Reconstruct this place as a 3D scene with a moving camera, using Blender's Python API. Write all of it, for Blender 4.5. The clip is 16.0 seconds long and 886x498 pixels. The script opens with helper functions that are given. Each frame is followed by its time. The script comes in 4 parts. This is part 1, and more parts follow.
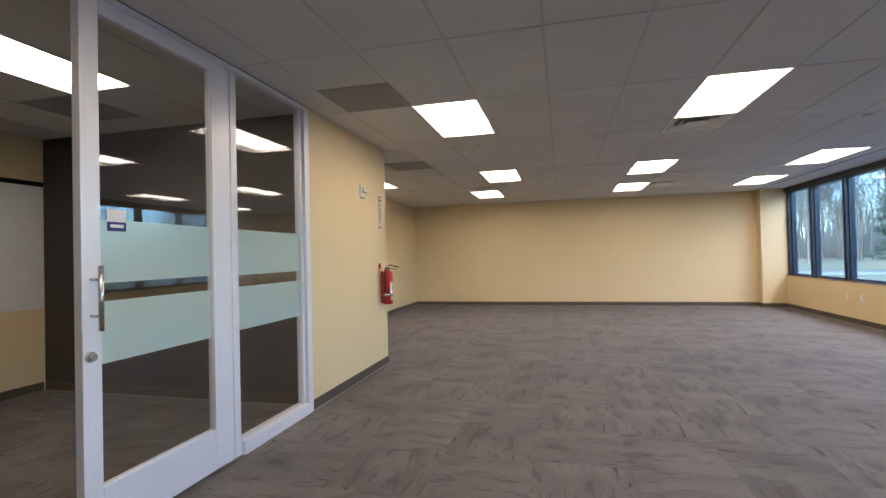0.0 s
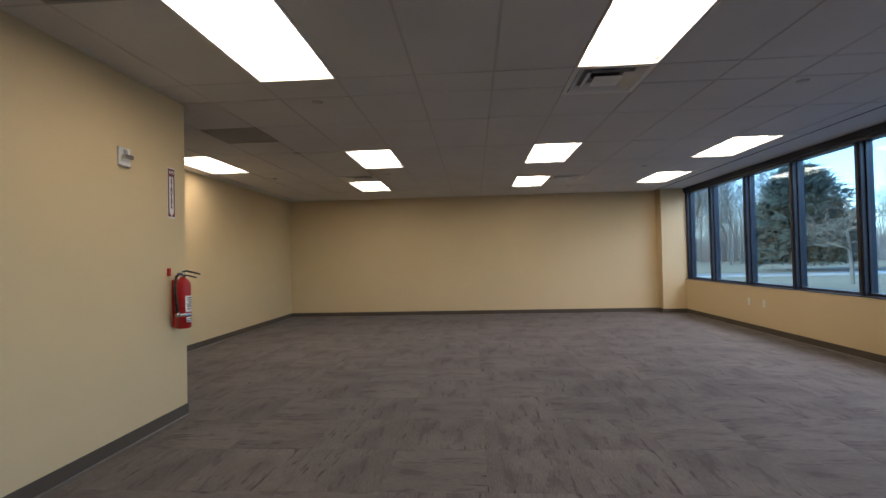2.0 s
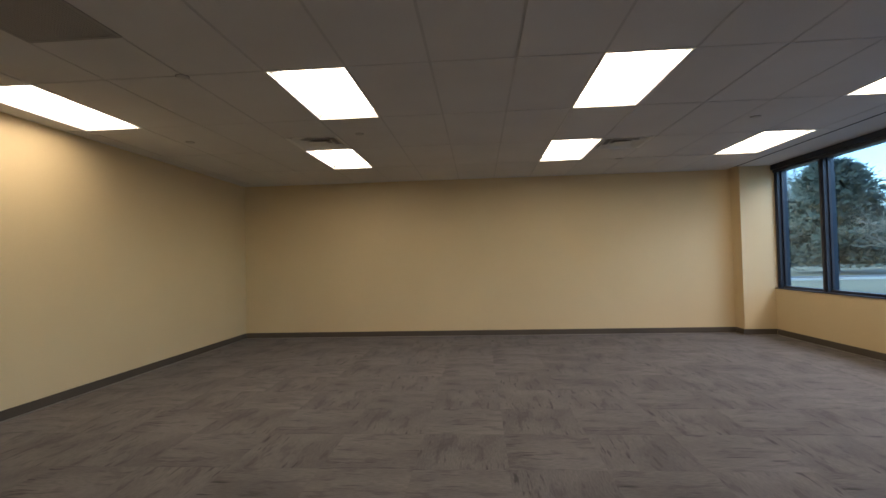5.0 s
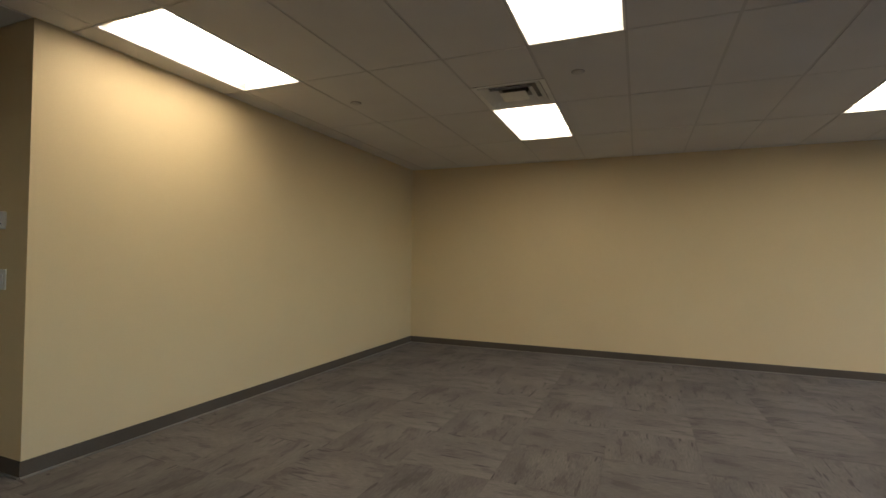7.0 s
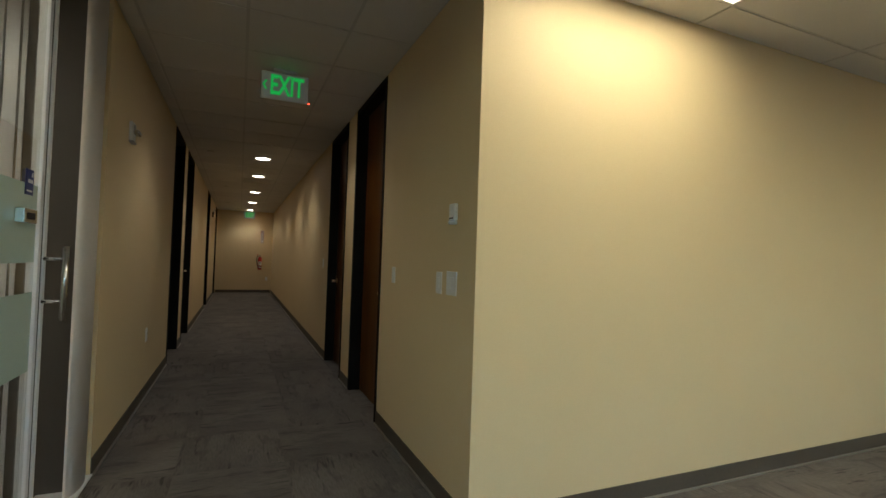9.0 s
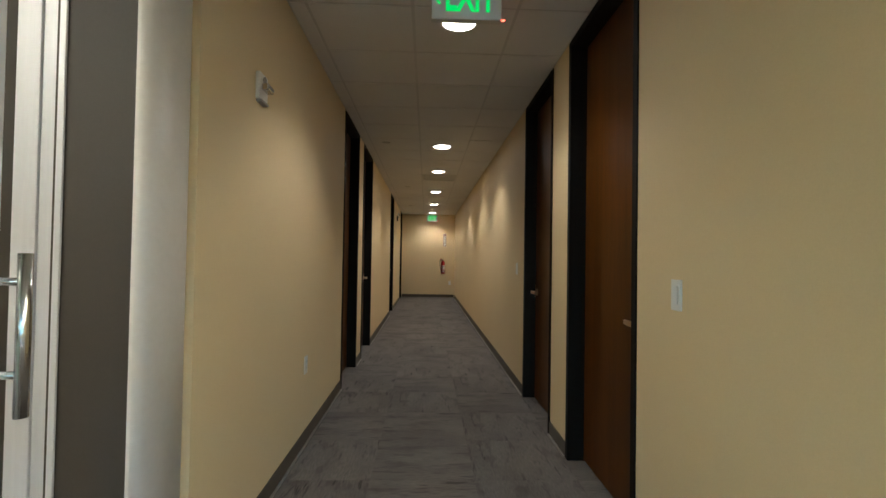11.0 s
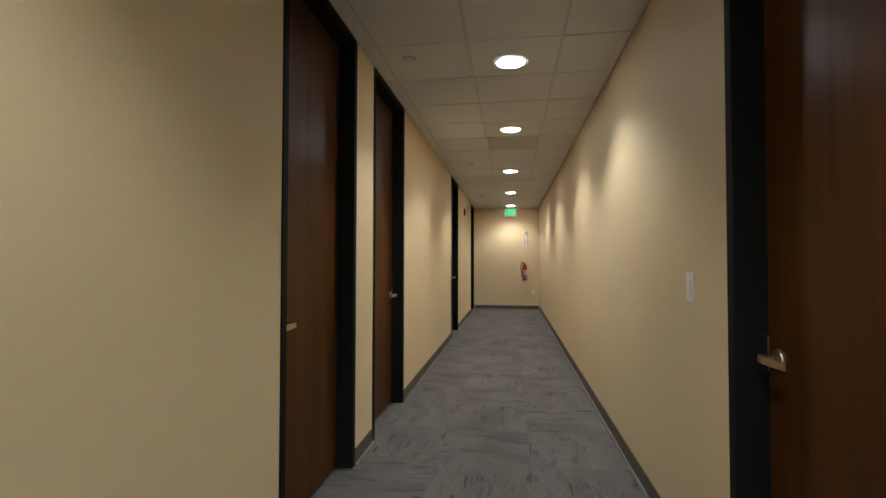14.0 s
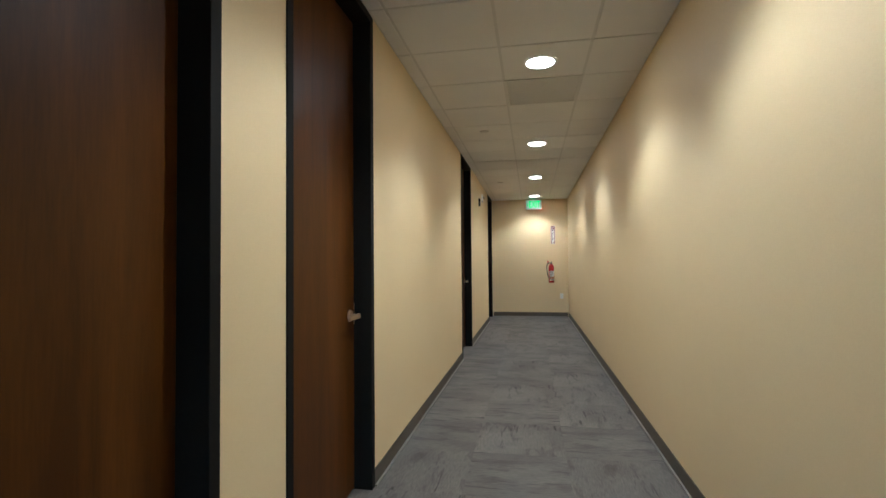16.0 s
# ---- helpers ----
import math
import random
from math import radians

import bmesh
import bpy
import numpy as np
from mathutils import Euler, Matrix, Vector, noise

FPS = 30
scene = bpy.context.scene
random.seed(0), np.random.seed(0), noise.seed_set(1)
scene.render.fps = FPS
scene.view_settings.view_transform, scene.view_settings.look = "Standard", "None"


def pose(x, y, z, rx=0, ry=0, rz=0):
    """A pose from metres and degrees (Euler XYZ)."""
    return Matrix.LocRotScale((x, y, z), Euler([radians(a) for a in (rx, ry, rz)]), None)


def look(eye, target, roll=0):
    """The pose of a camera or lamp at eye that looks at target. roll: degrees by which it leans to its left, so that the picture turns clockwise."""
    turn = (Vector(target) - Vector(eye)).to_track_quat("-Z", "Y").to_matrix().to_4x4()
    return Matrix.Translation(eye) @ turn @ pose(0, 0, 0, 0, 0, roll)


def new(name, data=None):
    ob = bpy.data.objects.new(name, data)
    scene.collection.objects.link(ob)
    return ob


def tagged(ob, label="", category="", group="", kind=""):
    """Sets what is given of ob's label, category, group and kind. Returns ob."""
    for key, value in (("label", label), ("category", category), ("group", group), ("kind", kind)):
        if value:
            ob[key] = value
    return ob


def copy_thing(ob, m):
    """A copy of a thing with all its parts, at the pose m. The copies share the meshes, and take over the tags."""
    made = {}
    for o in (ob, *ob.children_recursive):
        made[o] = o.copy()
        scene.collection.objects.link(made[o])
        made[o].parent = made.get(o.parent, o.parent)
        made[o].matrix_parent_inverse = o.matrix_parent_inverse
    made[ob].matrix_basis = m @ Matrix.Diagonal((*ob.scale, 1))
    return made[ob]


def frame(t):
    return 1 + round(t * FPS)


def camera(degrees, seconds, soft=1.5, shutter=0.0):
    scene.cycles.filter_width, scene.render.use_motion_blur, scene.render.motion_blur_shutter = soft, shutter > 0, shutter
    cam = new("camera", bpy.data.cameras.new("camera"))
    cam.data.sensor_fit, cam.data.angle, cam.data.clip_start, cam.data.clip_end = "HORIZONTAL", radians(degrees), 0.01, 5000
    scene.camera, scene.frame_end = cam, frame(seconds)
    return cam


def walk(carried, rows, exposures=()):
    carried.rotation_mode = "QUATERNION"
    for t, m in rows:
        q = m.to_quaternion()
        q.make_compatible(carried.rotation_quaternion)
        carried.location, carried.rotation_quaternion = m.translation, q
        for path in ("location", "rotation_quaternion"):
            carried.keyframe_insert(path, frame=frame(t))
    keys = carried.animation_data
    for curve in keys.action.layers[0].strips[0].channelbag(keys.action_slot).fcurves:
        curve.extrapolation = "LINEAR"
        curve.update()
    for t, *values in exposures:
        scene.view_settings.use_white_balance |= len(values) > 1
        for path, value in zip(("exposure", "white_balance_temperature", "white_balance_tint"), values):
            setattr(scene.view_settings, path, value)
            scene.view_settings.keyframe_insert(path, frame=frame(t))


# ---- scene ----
cam = camera(85.8, 16.0)
PATH = [
    (0, (0.106, 0.485, 1.378), (-0.377, 2.426, 1.404), -1.3),
    (0.5, (0.211, 0.896, 1.36), (-0.129, 2.866, 1.393), -1.5),
    (1, (0.314, 1.304, 1.329), (0.07, 3.288, 1.364), -1.4),
    (1.5, (0.381, 1.763, 1.344), (0.203, 3.754, 1.378), -1.4),
    (2, (0.45, 2.212, 1.33), (0.324, 4.208, 1.367), -1.3),
    (2.5, (0.468, 2.642, 1.329), (0.364, 4.639, 1.37), -1.3),
    (3, (0.475, 3.083, 1.329), (0.379, 5.08, 1.376), -1.4),
    (5.5, (0.214, 5.371, 1.325), (0.028, 7.362, 1.373), -1.0),
    (6, (-0.034, 5.768, 1.316), (-0.305, 7.749, 1.366), -0.3),
    (6.5, (-0.282, 6.077, 1.31), (-0.776, 8.014, 1.362), 0.4),
    (7, (-0.504, 6.406, 1.32), (-1.264, 8.256, 1.364), 0.7),
    (7.5, (-0.808, 6.659, 1.313), (-1.876, 8.35, 1.358), 1.0),
    (8, (-1.125, 6.839, 1.33), (-2.537, 8.255, 1.374), 1.2),
    (8.5, (-1.461, 6.989, 1.302), (-3.127, 8.095, 1.345), 1.5),
    (9, (-1.856, 7.06, 1.28), (-3.696, 7.844, 1.331), 1.9),
    (9.5, (-2.233, 7.078, 1.279), (-4.156, 7.626, 1.326), 1.8),
    (10, (-2.609, 7.09, 1.284), (-4.575, 7.456, 1.328), 1.6),
    (12.5, (-4.772, 7.242, 1.308), (-6.764, 7.058, 1.346), 0.1),
    (13, (-5.264, 7.252, 1.315), (-7.252, 7.04, 1.355), 0.1),
    (13.5, (-5.703, 7.293, 1.311), (-7.688, 7.054, 1.357), -0.1),
    (14, (-6.127, 7.328, 1.31), (-8.107, 7.047, 1.359), 0.1),
    (14.5, (-6.545, 7.338, 1.308), (-8.518, 7.014, 1.36), 0.1),
    (15, (-6.976, 7.323, 1.295), (-8.944, 6.974, 1.35), -0.1),
    (15.5, (-7.402, 7.286, 1.294), (-9.368, 6.926, 1.349), -0.2),
    (16, (-7.83, 7.244, 1.293), (-9.796, 6.881, 1.347), -0.5),
]
# seconds, stops, kelvin, tint
EXPOSURES = [(0.0, 3.27, 7150, 24), (1.0, 3.0, 7150, 24), (2.5, 2.36, 7300, 24), (5.5, 2.48, 7450, 22), (7.0, 2.49, 7450, 18), (8.0, 2.88, 7450, 12),
             (9.5, 3.09, 6950, 6), (10.0, 3.42, 6800, 6), (12.5, 4.85, 6250, 8), (14.0, 4.75, 5950, 5), (15.0, 4.90, 5800, 4), (16.0, 5.0, 5480, 1)]
walk(cam, [(t, look(eye, target, roll)) for t, eye, target, roll in PATH], EXPOSURES)
SKY, TROFFER, DOWNLIGHT, WINDOW_FILL = 0.10, 1.46, 3.0, 130.0

# ---------- world, sun, large lights ----------
world = bpy.data.worlds.new("overcast_sky")
scene.world = world
world.use_nodes = True
wn = world.node_tree
sky = wn.nodes.new("ShaderNodeTexSky")
sky.sky_type = "NISHITA"
sky.sun_disc = False
sky.sun_elevation, sky.sun_rotation = radians(36), radians(248)
sky.dust_density, sky.ozone_density = 0.8, 3.0
wn.links.new(sky.outputs[0], wn.nodes["Background"].inputs[0])
wn.nodes["Background"].inputs[1].default_value = SKY
sun_data = bpy.data.lights.new("sun", "SUN")
sun_data.energy, sun_data.angle, sun_data.color = 1.5, radians(20), (1, 0.96, 0.9)
sun = new("sun", sun_data)
sun.matrix_world = look((0, 0, 50), (30, 12, 26))
# added area lamp outside the glass, out of view, boosting the window daylight
fill_data = bpy.data.lights.new("window_fill", "AREA")
fill_data.shape, fill_data.size, fill_data.size_y = "RECTANGLE", 16.0, 1.6
fill_data.energy, fill_data.color = WINDOW_FILL, (0.68, 0.82, 1.0)
fill_lamp = new("window_fill", fill_data)
fill_lamp.matrix_world = look((6.7, 5.0, 3.85), (2.0, 5.0, 0.3))


# ---------- materials ----------
def material(name, rough=0.6, metal=0.0):
    m = bpy.data.materials.new(name)
    m.use_nodes = True
    b = m.node_tree.nodes["Principled BSDF"]
    b.inputs["Roughness"].default_value, b.inputs["Metallic"].default_value = rough, metal
    return m, m.node_tree, b


def node(nt, kind, **values):
    n = nt.nodes.new(kind)
    for key, value in values.items():
        n.inputs[key].default_value = value
    return n


def surface(name, low, high, rough=0.6, metal=0.0, fine=60.0, wide=2.0, bump=0.1, depth=0.002, stretch=(1, 1, 1)):
    """Colour between low and high by a wide and a fine noise, with fine relief."""
    m, nt, b = material(name, rough, metal)
    geo = nt.nodes.new("ShaderNodeTexCoord")
    mp = nt.nodes.new("ShaderNodeMapping")
    mp.inputs["Scale"].default_value = stretch
    nt.links.new(geo.outputs["Object"], mp.inputs[0])
    n1 = node(nt, "ShaderNodeTexNoise", Scale=wide, Detail=5.0)
    n2 = node(nt, "ShaderNodeTexNoise", Scale=fine, Detail=3.0)
    for n in (n1, n2):
        nt.links.new(mp.outputs[0], n.inputs["Vector"])
    mixed = nt.nodes.new("ShaderNodeMath")
    mixed.operation = "MULTIPLY_ADD"
    mixed.inputs[1].default_value = 0.4
    scaled = nt.nodes.new("ShaderNodeMath")
    scaled.operation = "MULTIPLY"
    scaled.inputs[1].default_value = 0.6
    nt.links.new(n1.outputs[0], scaled.inputs[0])
    nt.links.new(n2.outputs[0], mixed.inputs[0])
    nt.links.new(scaled.outputs[0], mixed.inputs[2])
    ramp = nt.nodes.new("ShaderNodeValToRGB")
    ramp.color_ramp.elements[0].position, ramp.color_ramp.elements[1].position = 0.32, 0.68
    ramp.color_ramp.elements[0].color, ramp.color_ramp.elements[1].color = (*low, 1), (*high, 1)
    nt.links.new(mixed.outputs[0], ramp.inputs[0])
    nt.links.new(ramp.outputs[0], b.inputs["Base Color"])
    bp = node(nt, "ShaderNodeBump", Strength=bump, Distance=depth)
    nt.links.new(n2.outputs[0], bp.inputs["Height"])
    nt.links.new(bp.outputs[0], b.inputs["Normal"])
    return m


def glowing(name, colour, strength):
    m, nt, b = material(name, 0.5)
    b.inputs["Base Color"].default_value = (*colour, 1)
    b.inputs["Emission Color"].default_value = (*colour, 1)
    b.inputs["Emission Strength"].default_value = strength
    return m


def pane_material(name, tint, frosted=False):
    m = bpy.data.materials.new(name)
    m.use_nodes = True
    nt = m.node_tree
    nt.nodes.remove(nt.nodes["Principled BSDF"])
    out = nt.nodes["Material Output"]
    gloss = node(nt, "ShaderNodeBsdfGlossy", Roughness=0.01 if not frosted else 0.12)
    facing = node(nt, "ShaderNodeLayerWeight", Blend=0.5)
    power = nt.nodes.new("ShaderNodeMath")
    power.operation = "POWER"
    power.inputs[1].default_value = 5.0
    nt.links.new(facing.outputs["Facing"], power.inputs[0])
    fres = nt.nodes.new("ShaderNodeMath")
    fres.operation = "MULTIPLY_ADD"
    fres.inputs[1].default_value, fres.inputs[2].default_value = 0.9, 0.075
    nt.links.new(power.outputs[0], fres.inputs[0])
    mix = nt.nodes.new("ShaderNodeMixShader")
    nt.links.new(fres.outputs[0], mix.inputs[0])
    if frosted:
        a = node(nt, "ShaderNodeBsdfTranslucent", Color=(*tint, 1))
        c = node(nt, "ShaderNodeBsdfDiffuse", Color=(*tint, 1))
        base = node(nt, "ShaderNodeMixShader", Fac=0.6)
        nt.links.new(a.outputs[0], base.inputs[1])
        nt.links.new(c.outputs[0], base.inputs[2])
    else:
        base = node(nt, "ShaderNodeBsdfTransparent", Color=(*tint, 1))
    nt.links.new(base.outputs[0], mix.inputs[1])
    nt.links.new(gloss.outputs[0], mix.inputs[2])
    nt.links.new(mix.outputs[0], out.inputs[0])
    return m


def carpet_material():
    """Loop-pile carpet: heather grey-brown with dark dashes along the pile of each tile."""
    m, nt, b = material("carpet", 0.95)
    uv = nt.nodes.new("ShaderNodeUVMap")
    uv.uv_map = "UVMap"

    def streak(sx, sy, seed, detail=3.0):
        mp = nt.nodes.new("ShaderNodeMapping")
        mp.inputs["Scale"].default_value = (sx, sy, 1)
        mp.inputs["Location"].default_value = (seed, seed * 1.7, 0)
        nt.links.new(uv.outputs[0], mp.inputs[0])
        n = node(nt, "ShaderNodeTexNoise", Scale=1.0, Detail=detail, Roughness=0.6)
        nt.links.new(mp.outputs[0], n.inputs["Vector"])
        return n.outputs[0]

    def band(value, lo, hi, a, c):
        r = nt.nodes.new("ShaderNodeMapRange")
        for k, v in zip((1, 2, 3, 4), (lo, hi, a, c)):
            r.inputs[k].default_value = v
        nt.links.new(value, r.inputs[0])
        return r.outputs[0]

    def times(p, q):
        n = nt.nodes.new("ShaderNodeMath")
        n.operation = "MULTIPLY"
        nt.links.new(p, n.inputs[0])
        nt.links.new(q, n.inputs[1])
        return n.outputs[0]

    cluster = band(streak(2.3, 2.3, 4.4, 1.0), 0.42, 0.60, 0.0, 1.0)
    line = band(streak(3.4, 25.0, 3.1, 2.0), 0.590, 0.640, 0.0, 0.52)
    patch = band(streak(3.4, 10.0, 6.6, 2.0), 0.56, 0.64, 0.0, 0.24)
    dash = times(band(times(line, cluster), 0.0, 1.0, 1.0, 0.0), band(patch, 0.0, 1.0, 1.0, 0.0))
    wide = band(streak(1.6, 4.0, 9.7, 1.0), 0.42, 0.62, 1.06, 0.86)
    yarn = band(streak(18.0, 110.0, 5.3), 0.3, 0.7, 0.80, 1.20)
    blotch = band(streak(1.3, 1.3, 1.1), 0.3, 0.7, 0.86, 1.14)
    value = times(times(dash, wide), times(yarn, blotch))
    tint = nt.nodes.new("ShaderNodeMix")
    tint.data_type = "RGBA"
    tint.blend_type = "MULTIPLY"
    tint.inputs["Factor"].default_value = 1.0
    tint.inputs["A"].default_value = (0.138, 0.122, 0.109, 1)
    nt.links.new(value, tint.inputs["B"])
    nt.links.new(tint.outputs["Result"], b.inputs["Base Color"])
    bp = node(nt, "ShaderNodeBump", Strength=0.5, Distance=0.003)
    nt.links.new(streak(180.0, 260.0, 2.2), bp.inputs["Height"])
    nt.links.new(bp.outputs[0], b.inputs["Normal"])
    b.inputs["Specular IOR Level"].default_value = 0.2
    b.inputs["Sheen Weight"].default_value, b.inputs["Sheen Roughness"].default_value = 0.07, 0.4
    return m


def wood_material():
    m, nt, b = material("stained_veneer", 0.38)
    co = nt.nodes.new("ShaderNodeTexCoord")
    mp = nt.nodes.new("ShaderNodeMapping")
    mp.inputs["Scale"].default_value = (9, 9, 0.7)
    nt.links.new(co.outputs["Object"], mp.inputs[0])
    n1 = node(nt, "ShaderNodeTexNoise", Scale=1.2, Detail=6.0, Distortion=0.5)
    n2 = node(nt, "ShaderNodeTexNoise", Scale=16.0, Detail=4.0)
    nt.links.new(mp.outputs[0], n1.inputs["Vector"])
    nt.links.new(mp.outputs[0], n2.inputs["Vector"])
    add = nt.nodes.new("ShaderNodeMath")
    add.operation = "MULTIPLY_ADD"
    add.inputs[1].default_value = 0.35
    nt.links.new(n2.outputs[0], add.inputs[0])
    nt.links.new(n1.outputs[0], add.inputs[2])
    ramp = nt.nodes.new("ShaderNodeValToRGB")
    ramp.color_ramp.elements[0].position, ramp.color_ramp.elements[1].position = 0.45, 0.9
    ramp.color_ramp.elements[0].color, ramp.color_ramp.elements[1].color = (0.050, 0.0162, 0.0027, 1), (0.104, 0.0350, 0.0052, 1)
    nt.links.new(add.outputs[0], ramp.inputs[0])
    nt.links.new(ramp.outputs[0], b.inputs["Base Color"])
    b.inputs["Specular IOR Level"].default_value = 0.18
    bp = node(nt, "ShaderNodeBump", Strength=0.06, Distance=0.001)
    nt.links.new(n2.outputs[0], bp.inputs["Height"])
    nt.links.new(bp.outputs[0], b.inputs["Normal"])
    return m


PAINT = surface("beige_wall_paint", (0.675, 0.518, 0.295), (0.725, 0.563, 0.325), 0.6, fine=180, wide=0.9, bump=0.12)
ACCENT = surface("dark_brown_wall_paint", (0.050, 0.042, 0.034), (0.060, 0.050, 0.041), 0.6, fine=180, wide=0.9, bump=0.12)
TILE = surface("mineral_ceiling_tile", (0.60, 0.585, 0.575), (0.70, 0.69, 0.68), 0.9, fine=150, wide=1.1, bump=0.35, depth=0.003)
# off-white enamel greyed, shade of the recessed joints put into its colour
GRID = surface("shaded_grid_enamel", (0.49, 0.48, 0.47), (0.55, 0.54, 0.53), 0.5, fine=40, bump=0.02)
WHITE = surface("white_enamel", (0.72, 0.72, 0.70), (0.80, 0.80, 0.78), 0.35, fine=30, bump=0.02)
PLASTIC = surface("white_plastic", (0.74, 0.72, 0.68), (0.80, 0.78, 0.74), 0.4, fine=50, bump=0.02)
GRILLE = surface("grey_grille_enamel", (0.30, 0.29, 0.28), (0.36, 0.35, 0.34), 0.55, fine=60, bump=0.05)
# corridor copy of the grille enamel, floor bounce light put into its colour
LITGRILLE = surface("lit_grille_enamel", (0.50, 0.49, 0.47), (0.56, 0.55, 0.53), 0.55, fine=60, bump=0.05)
ALU = surface("silver_anodised_aluminium", (0.70, 0.70, 0.74), (0.78, 0.78, 0.82), 0.4, 0.25, fine=90, bump=0.03, stretch=(1, 1, 0.05))
STEEL = surface("brushed_stainless_steel", (0.55, 0.54, 0.52), (0.68, 0.67, 0.65), 0.25, 1.0, fine=200, bump=0.05, stretch=(1, 1, 0.05))
BRASS = surface("satin_brass_nickel", (0.66, 0.50, 0.33), (0.76, 0.60, 0.42), 0.34, 1.0, fine=120, bump=0.03)
BRONZE = surface("dark_bronze_window_frame", (0.016, 0.019, 0.028), (0.028, 0.032, 0.044), 0.4, 0.3, fine=70, bump=0.04)
FRAME = surface("black_door_frame_enamel", (0.0055, 0.0048, 0.0042), (0.009, 0.008, 0.007), 0.7, fine=60, bump=0.04)
RUBBER = surface("grey_vinyl_cove_base", (0.082, 0.066, 0.050), (0.108, 0.088, 0.067), 0.5, fine=80, bump=0.05)
# paler than the base: light caught on the toe is put into its colour
TOE = surface("lit_vinyl_toe", (0.17, 0.15, 0.125), (0.27, 0.24, 0.205), 0.4, fine=30, bump=0.05)
BLACK = surface("black_rubber", (0.012, 0.012, 0.012), (0.02, 0.02, 0.02), 0.5, fine=60, bump=0.05)
RED = surface("red_enamel", (0.42, 0.012, 0.014), (0.52, 0.02, 0.02), 0.3, fine=40, bump=0.02)
PAPER = surface("white_label_paper", (0.72, 0.71, 0.69), (0.80, 0.79, 0.77), 0.6, fine=40, bump=0.02)
INK = surface("dark_label_ink", (0.05, 0.03, 0.04), (0.08, 0.05, 0.06), 0.6, fine=60, bump=0.02)
MAROON = surface("maroon_label_ink", (0.16, 0.02, 0.03), (0.22, 0.03, 0.04), 0.5, fine=60, bump=0.02)
NAVY = surface("navy_sign_vinyl", (0.010, 0.022, 0.13), (0.016, 0.030, 0.17), 0.4, fine=50, bump=0.02)
BOARD = surface("whiteboard_enamel", (0.72, 0.70, 0.68), (0.78, 0.76, 0.74), 0.2, fine=20, bump=0.01)
CREAM = surface("pale_curved_post_enamel", (0.62, 0.57, 0.52), (0.68, 0.63, 0.58), 0.4, fine=40, bump=0.03)
DARK = surface("dark_void_metal", (0.02, 0.018, 0.016), (0.035, 0.03, 0.027), 0.7, fine=40, bump=0.1)
for m, level in ((FRAME, 0.15), (RUBBER, 0.25)):
    m.node_tree.nodes["Principled BSDF"].inputs["Specular IOR Level"].default_value = level
CARPET_BACK = surface("carpet_backing", (0.07, 0.065, 0.06), (0.10, 0.09, 0.085), 0.9, fine=60, bump=0.1)
WOOD = wood_material()
CARPET = carpet_material()
GLASS = pane_material("clear_partition_glass", (0.94, 0.95, 0.94))
# the tint carries the sky's blue and dims the view outside
WINDOW = pane_material("sky_tinted_glass", (0.62, 0.87, 1.0))
FROST = pane_material("frosted_glass_film", (0.60, 0.74, 0.70), True)
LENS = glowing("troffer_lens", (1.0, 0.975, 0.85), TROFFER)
LAMP = glowing("downlight_lens", (1.0, 0.96, 0.92), 1.6)
GREEN = glowing("green_sign_letters", (0.0, 0.48, 0.09), 0.075)
PILOT = glowing("red_pilot_light", (1.0, 0.05, 0.03), 0.7)
SIGNFACE = surface("exit_sign_housing", (0.50, 0.51, 0.48), (0.56, 0.57, 0.54), 0.5, fine=40, bump=0.02)
GLOWFACE = glowing("backlit_sign_face", (0.42, 0.43, 0.40), 0.009)
BARK = surface("bare_bark", (0.10, 0.085, 0.075), (0.19, 0.165, 0.15), 0.9, fine=12, wide=3, bump=0.5, depth=0.02)
PALEBARK = surface("pale_bark", (0.10, 0.085, 0.07), (0.18, 0.155, 0.13), 0.9, fine=12, wide=3, bump=0.5, depth=0.02)
NEEDLE = surface("pine_needles", (0.022, 0.040, 0.034), (0.055, 0.080, 0.066), 0.8, fine=8, wide=1.2, bump=0.4, depth=0.03)
LAWN = surface("winter_lawn", (0.13, 0.115, 0.075), (0.22, 0.195, 0.13), 0.95, fine=3, wide=0.15, bump=0.3, depth=0.02)
ASPHALT = surface("pale_wet_asphalt", (0.10, 0.11, 0.13), (0.18, 0.19, 0.21), 0.35, fine=20, wide=0.5, bump=0.2)
KERB = surface("concrete", (0.34, 0.34, 0.33), (0.45, 0.45, 0.44), 0.9, fine=20, wide=1, bump=0.3)
THICKET = surface("far_bare_wood", (0.12, 0.11, 0.11), (0.24, 0.22, 0.21), 0.95, fine=4, wide=0.3, bump=0.2)


# ---------- building helpers ----------
def box(bm, x0, x1, y0, y1, z0, z1, bevel=0.0):
    vs = [bm.verts.new((x, y, z)) for z in (z0, z1) for y in (y0, y1) for x in (x0, x1)]
    fs = [bm.faces.new([vs[i] for i in q]) for q in ((0, 2, 3, 1), (4, 5, 7, 6), (0, 1, 5, 4), (2, 6, 7, 3), (0, 4, 6, 2), (1, 3, 7, 5))]
    if bevel:
        es = list({e for f in fs for e in f.edges})
        bmesh.ops.bevel(bm, geom=es, offset=bevel, segments=2, affect="EDGES", profile=0.5)
    return bm


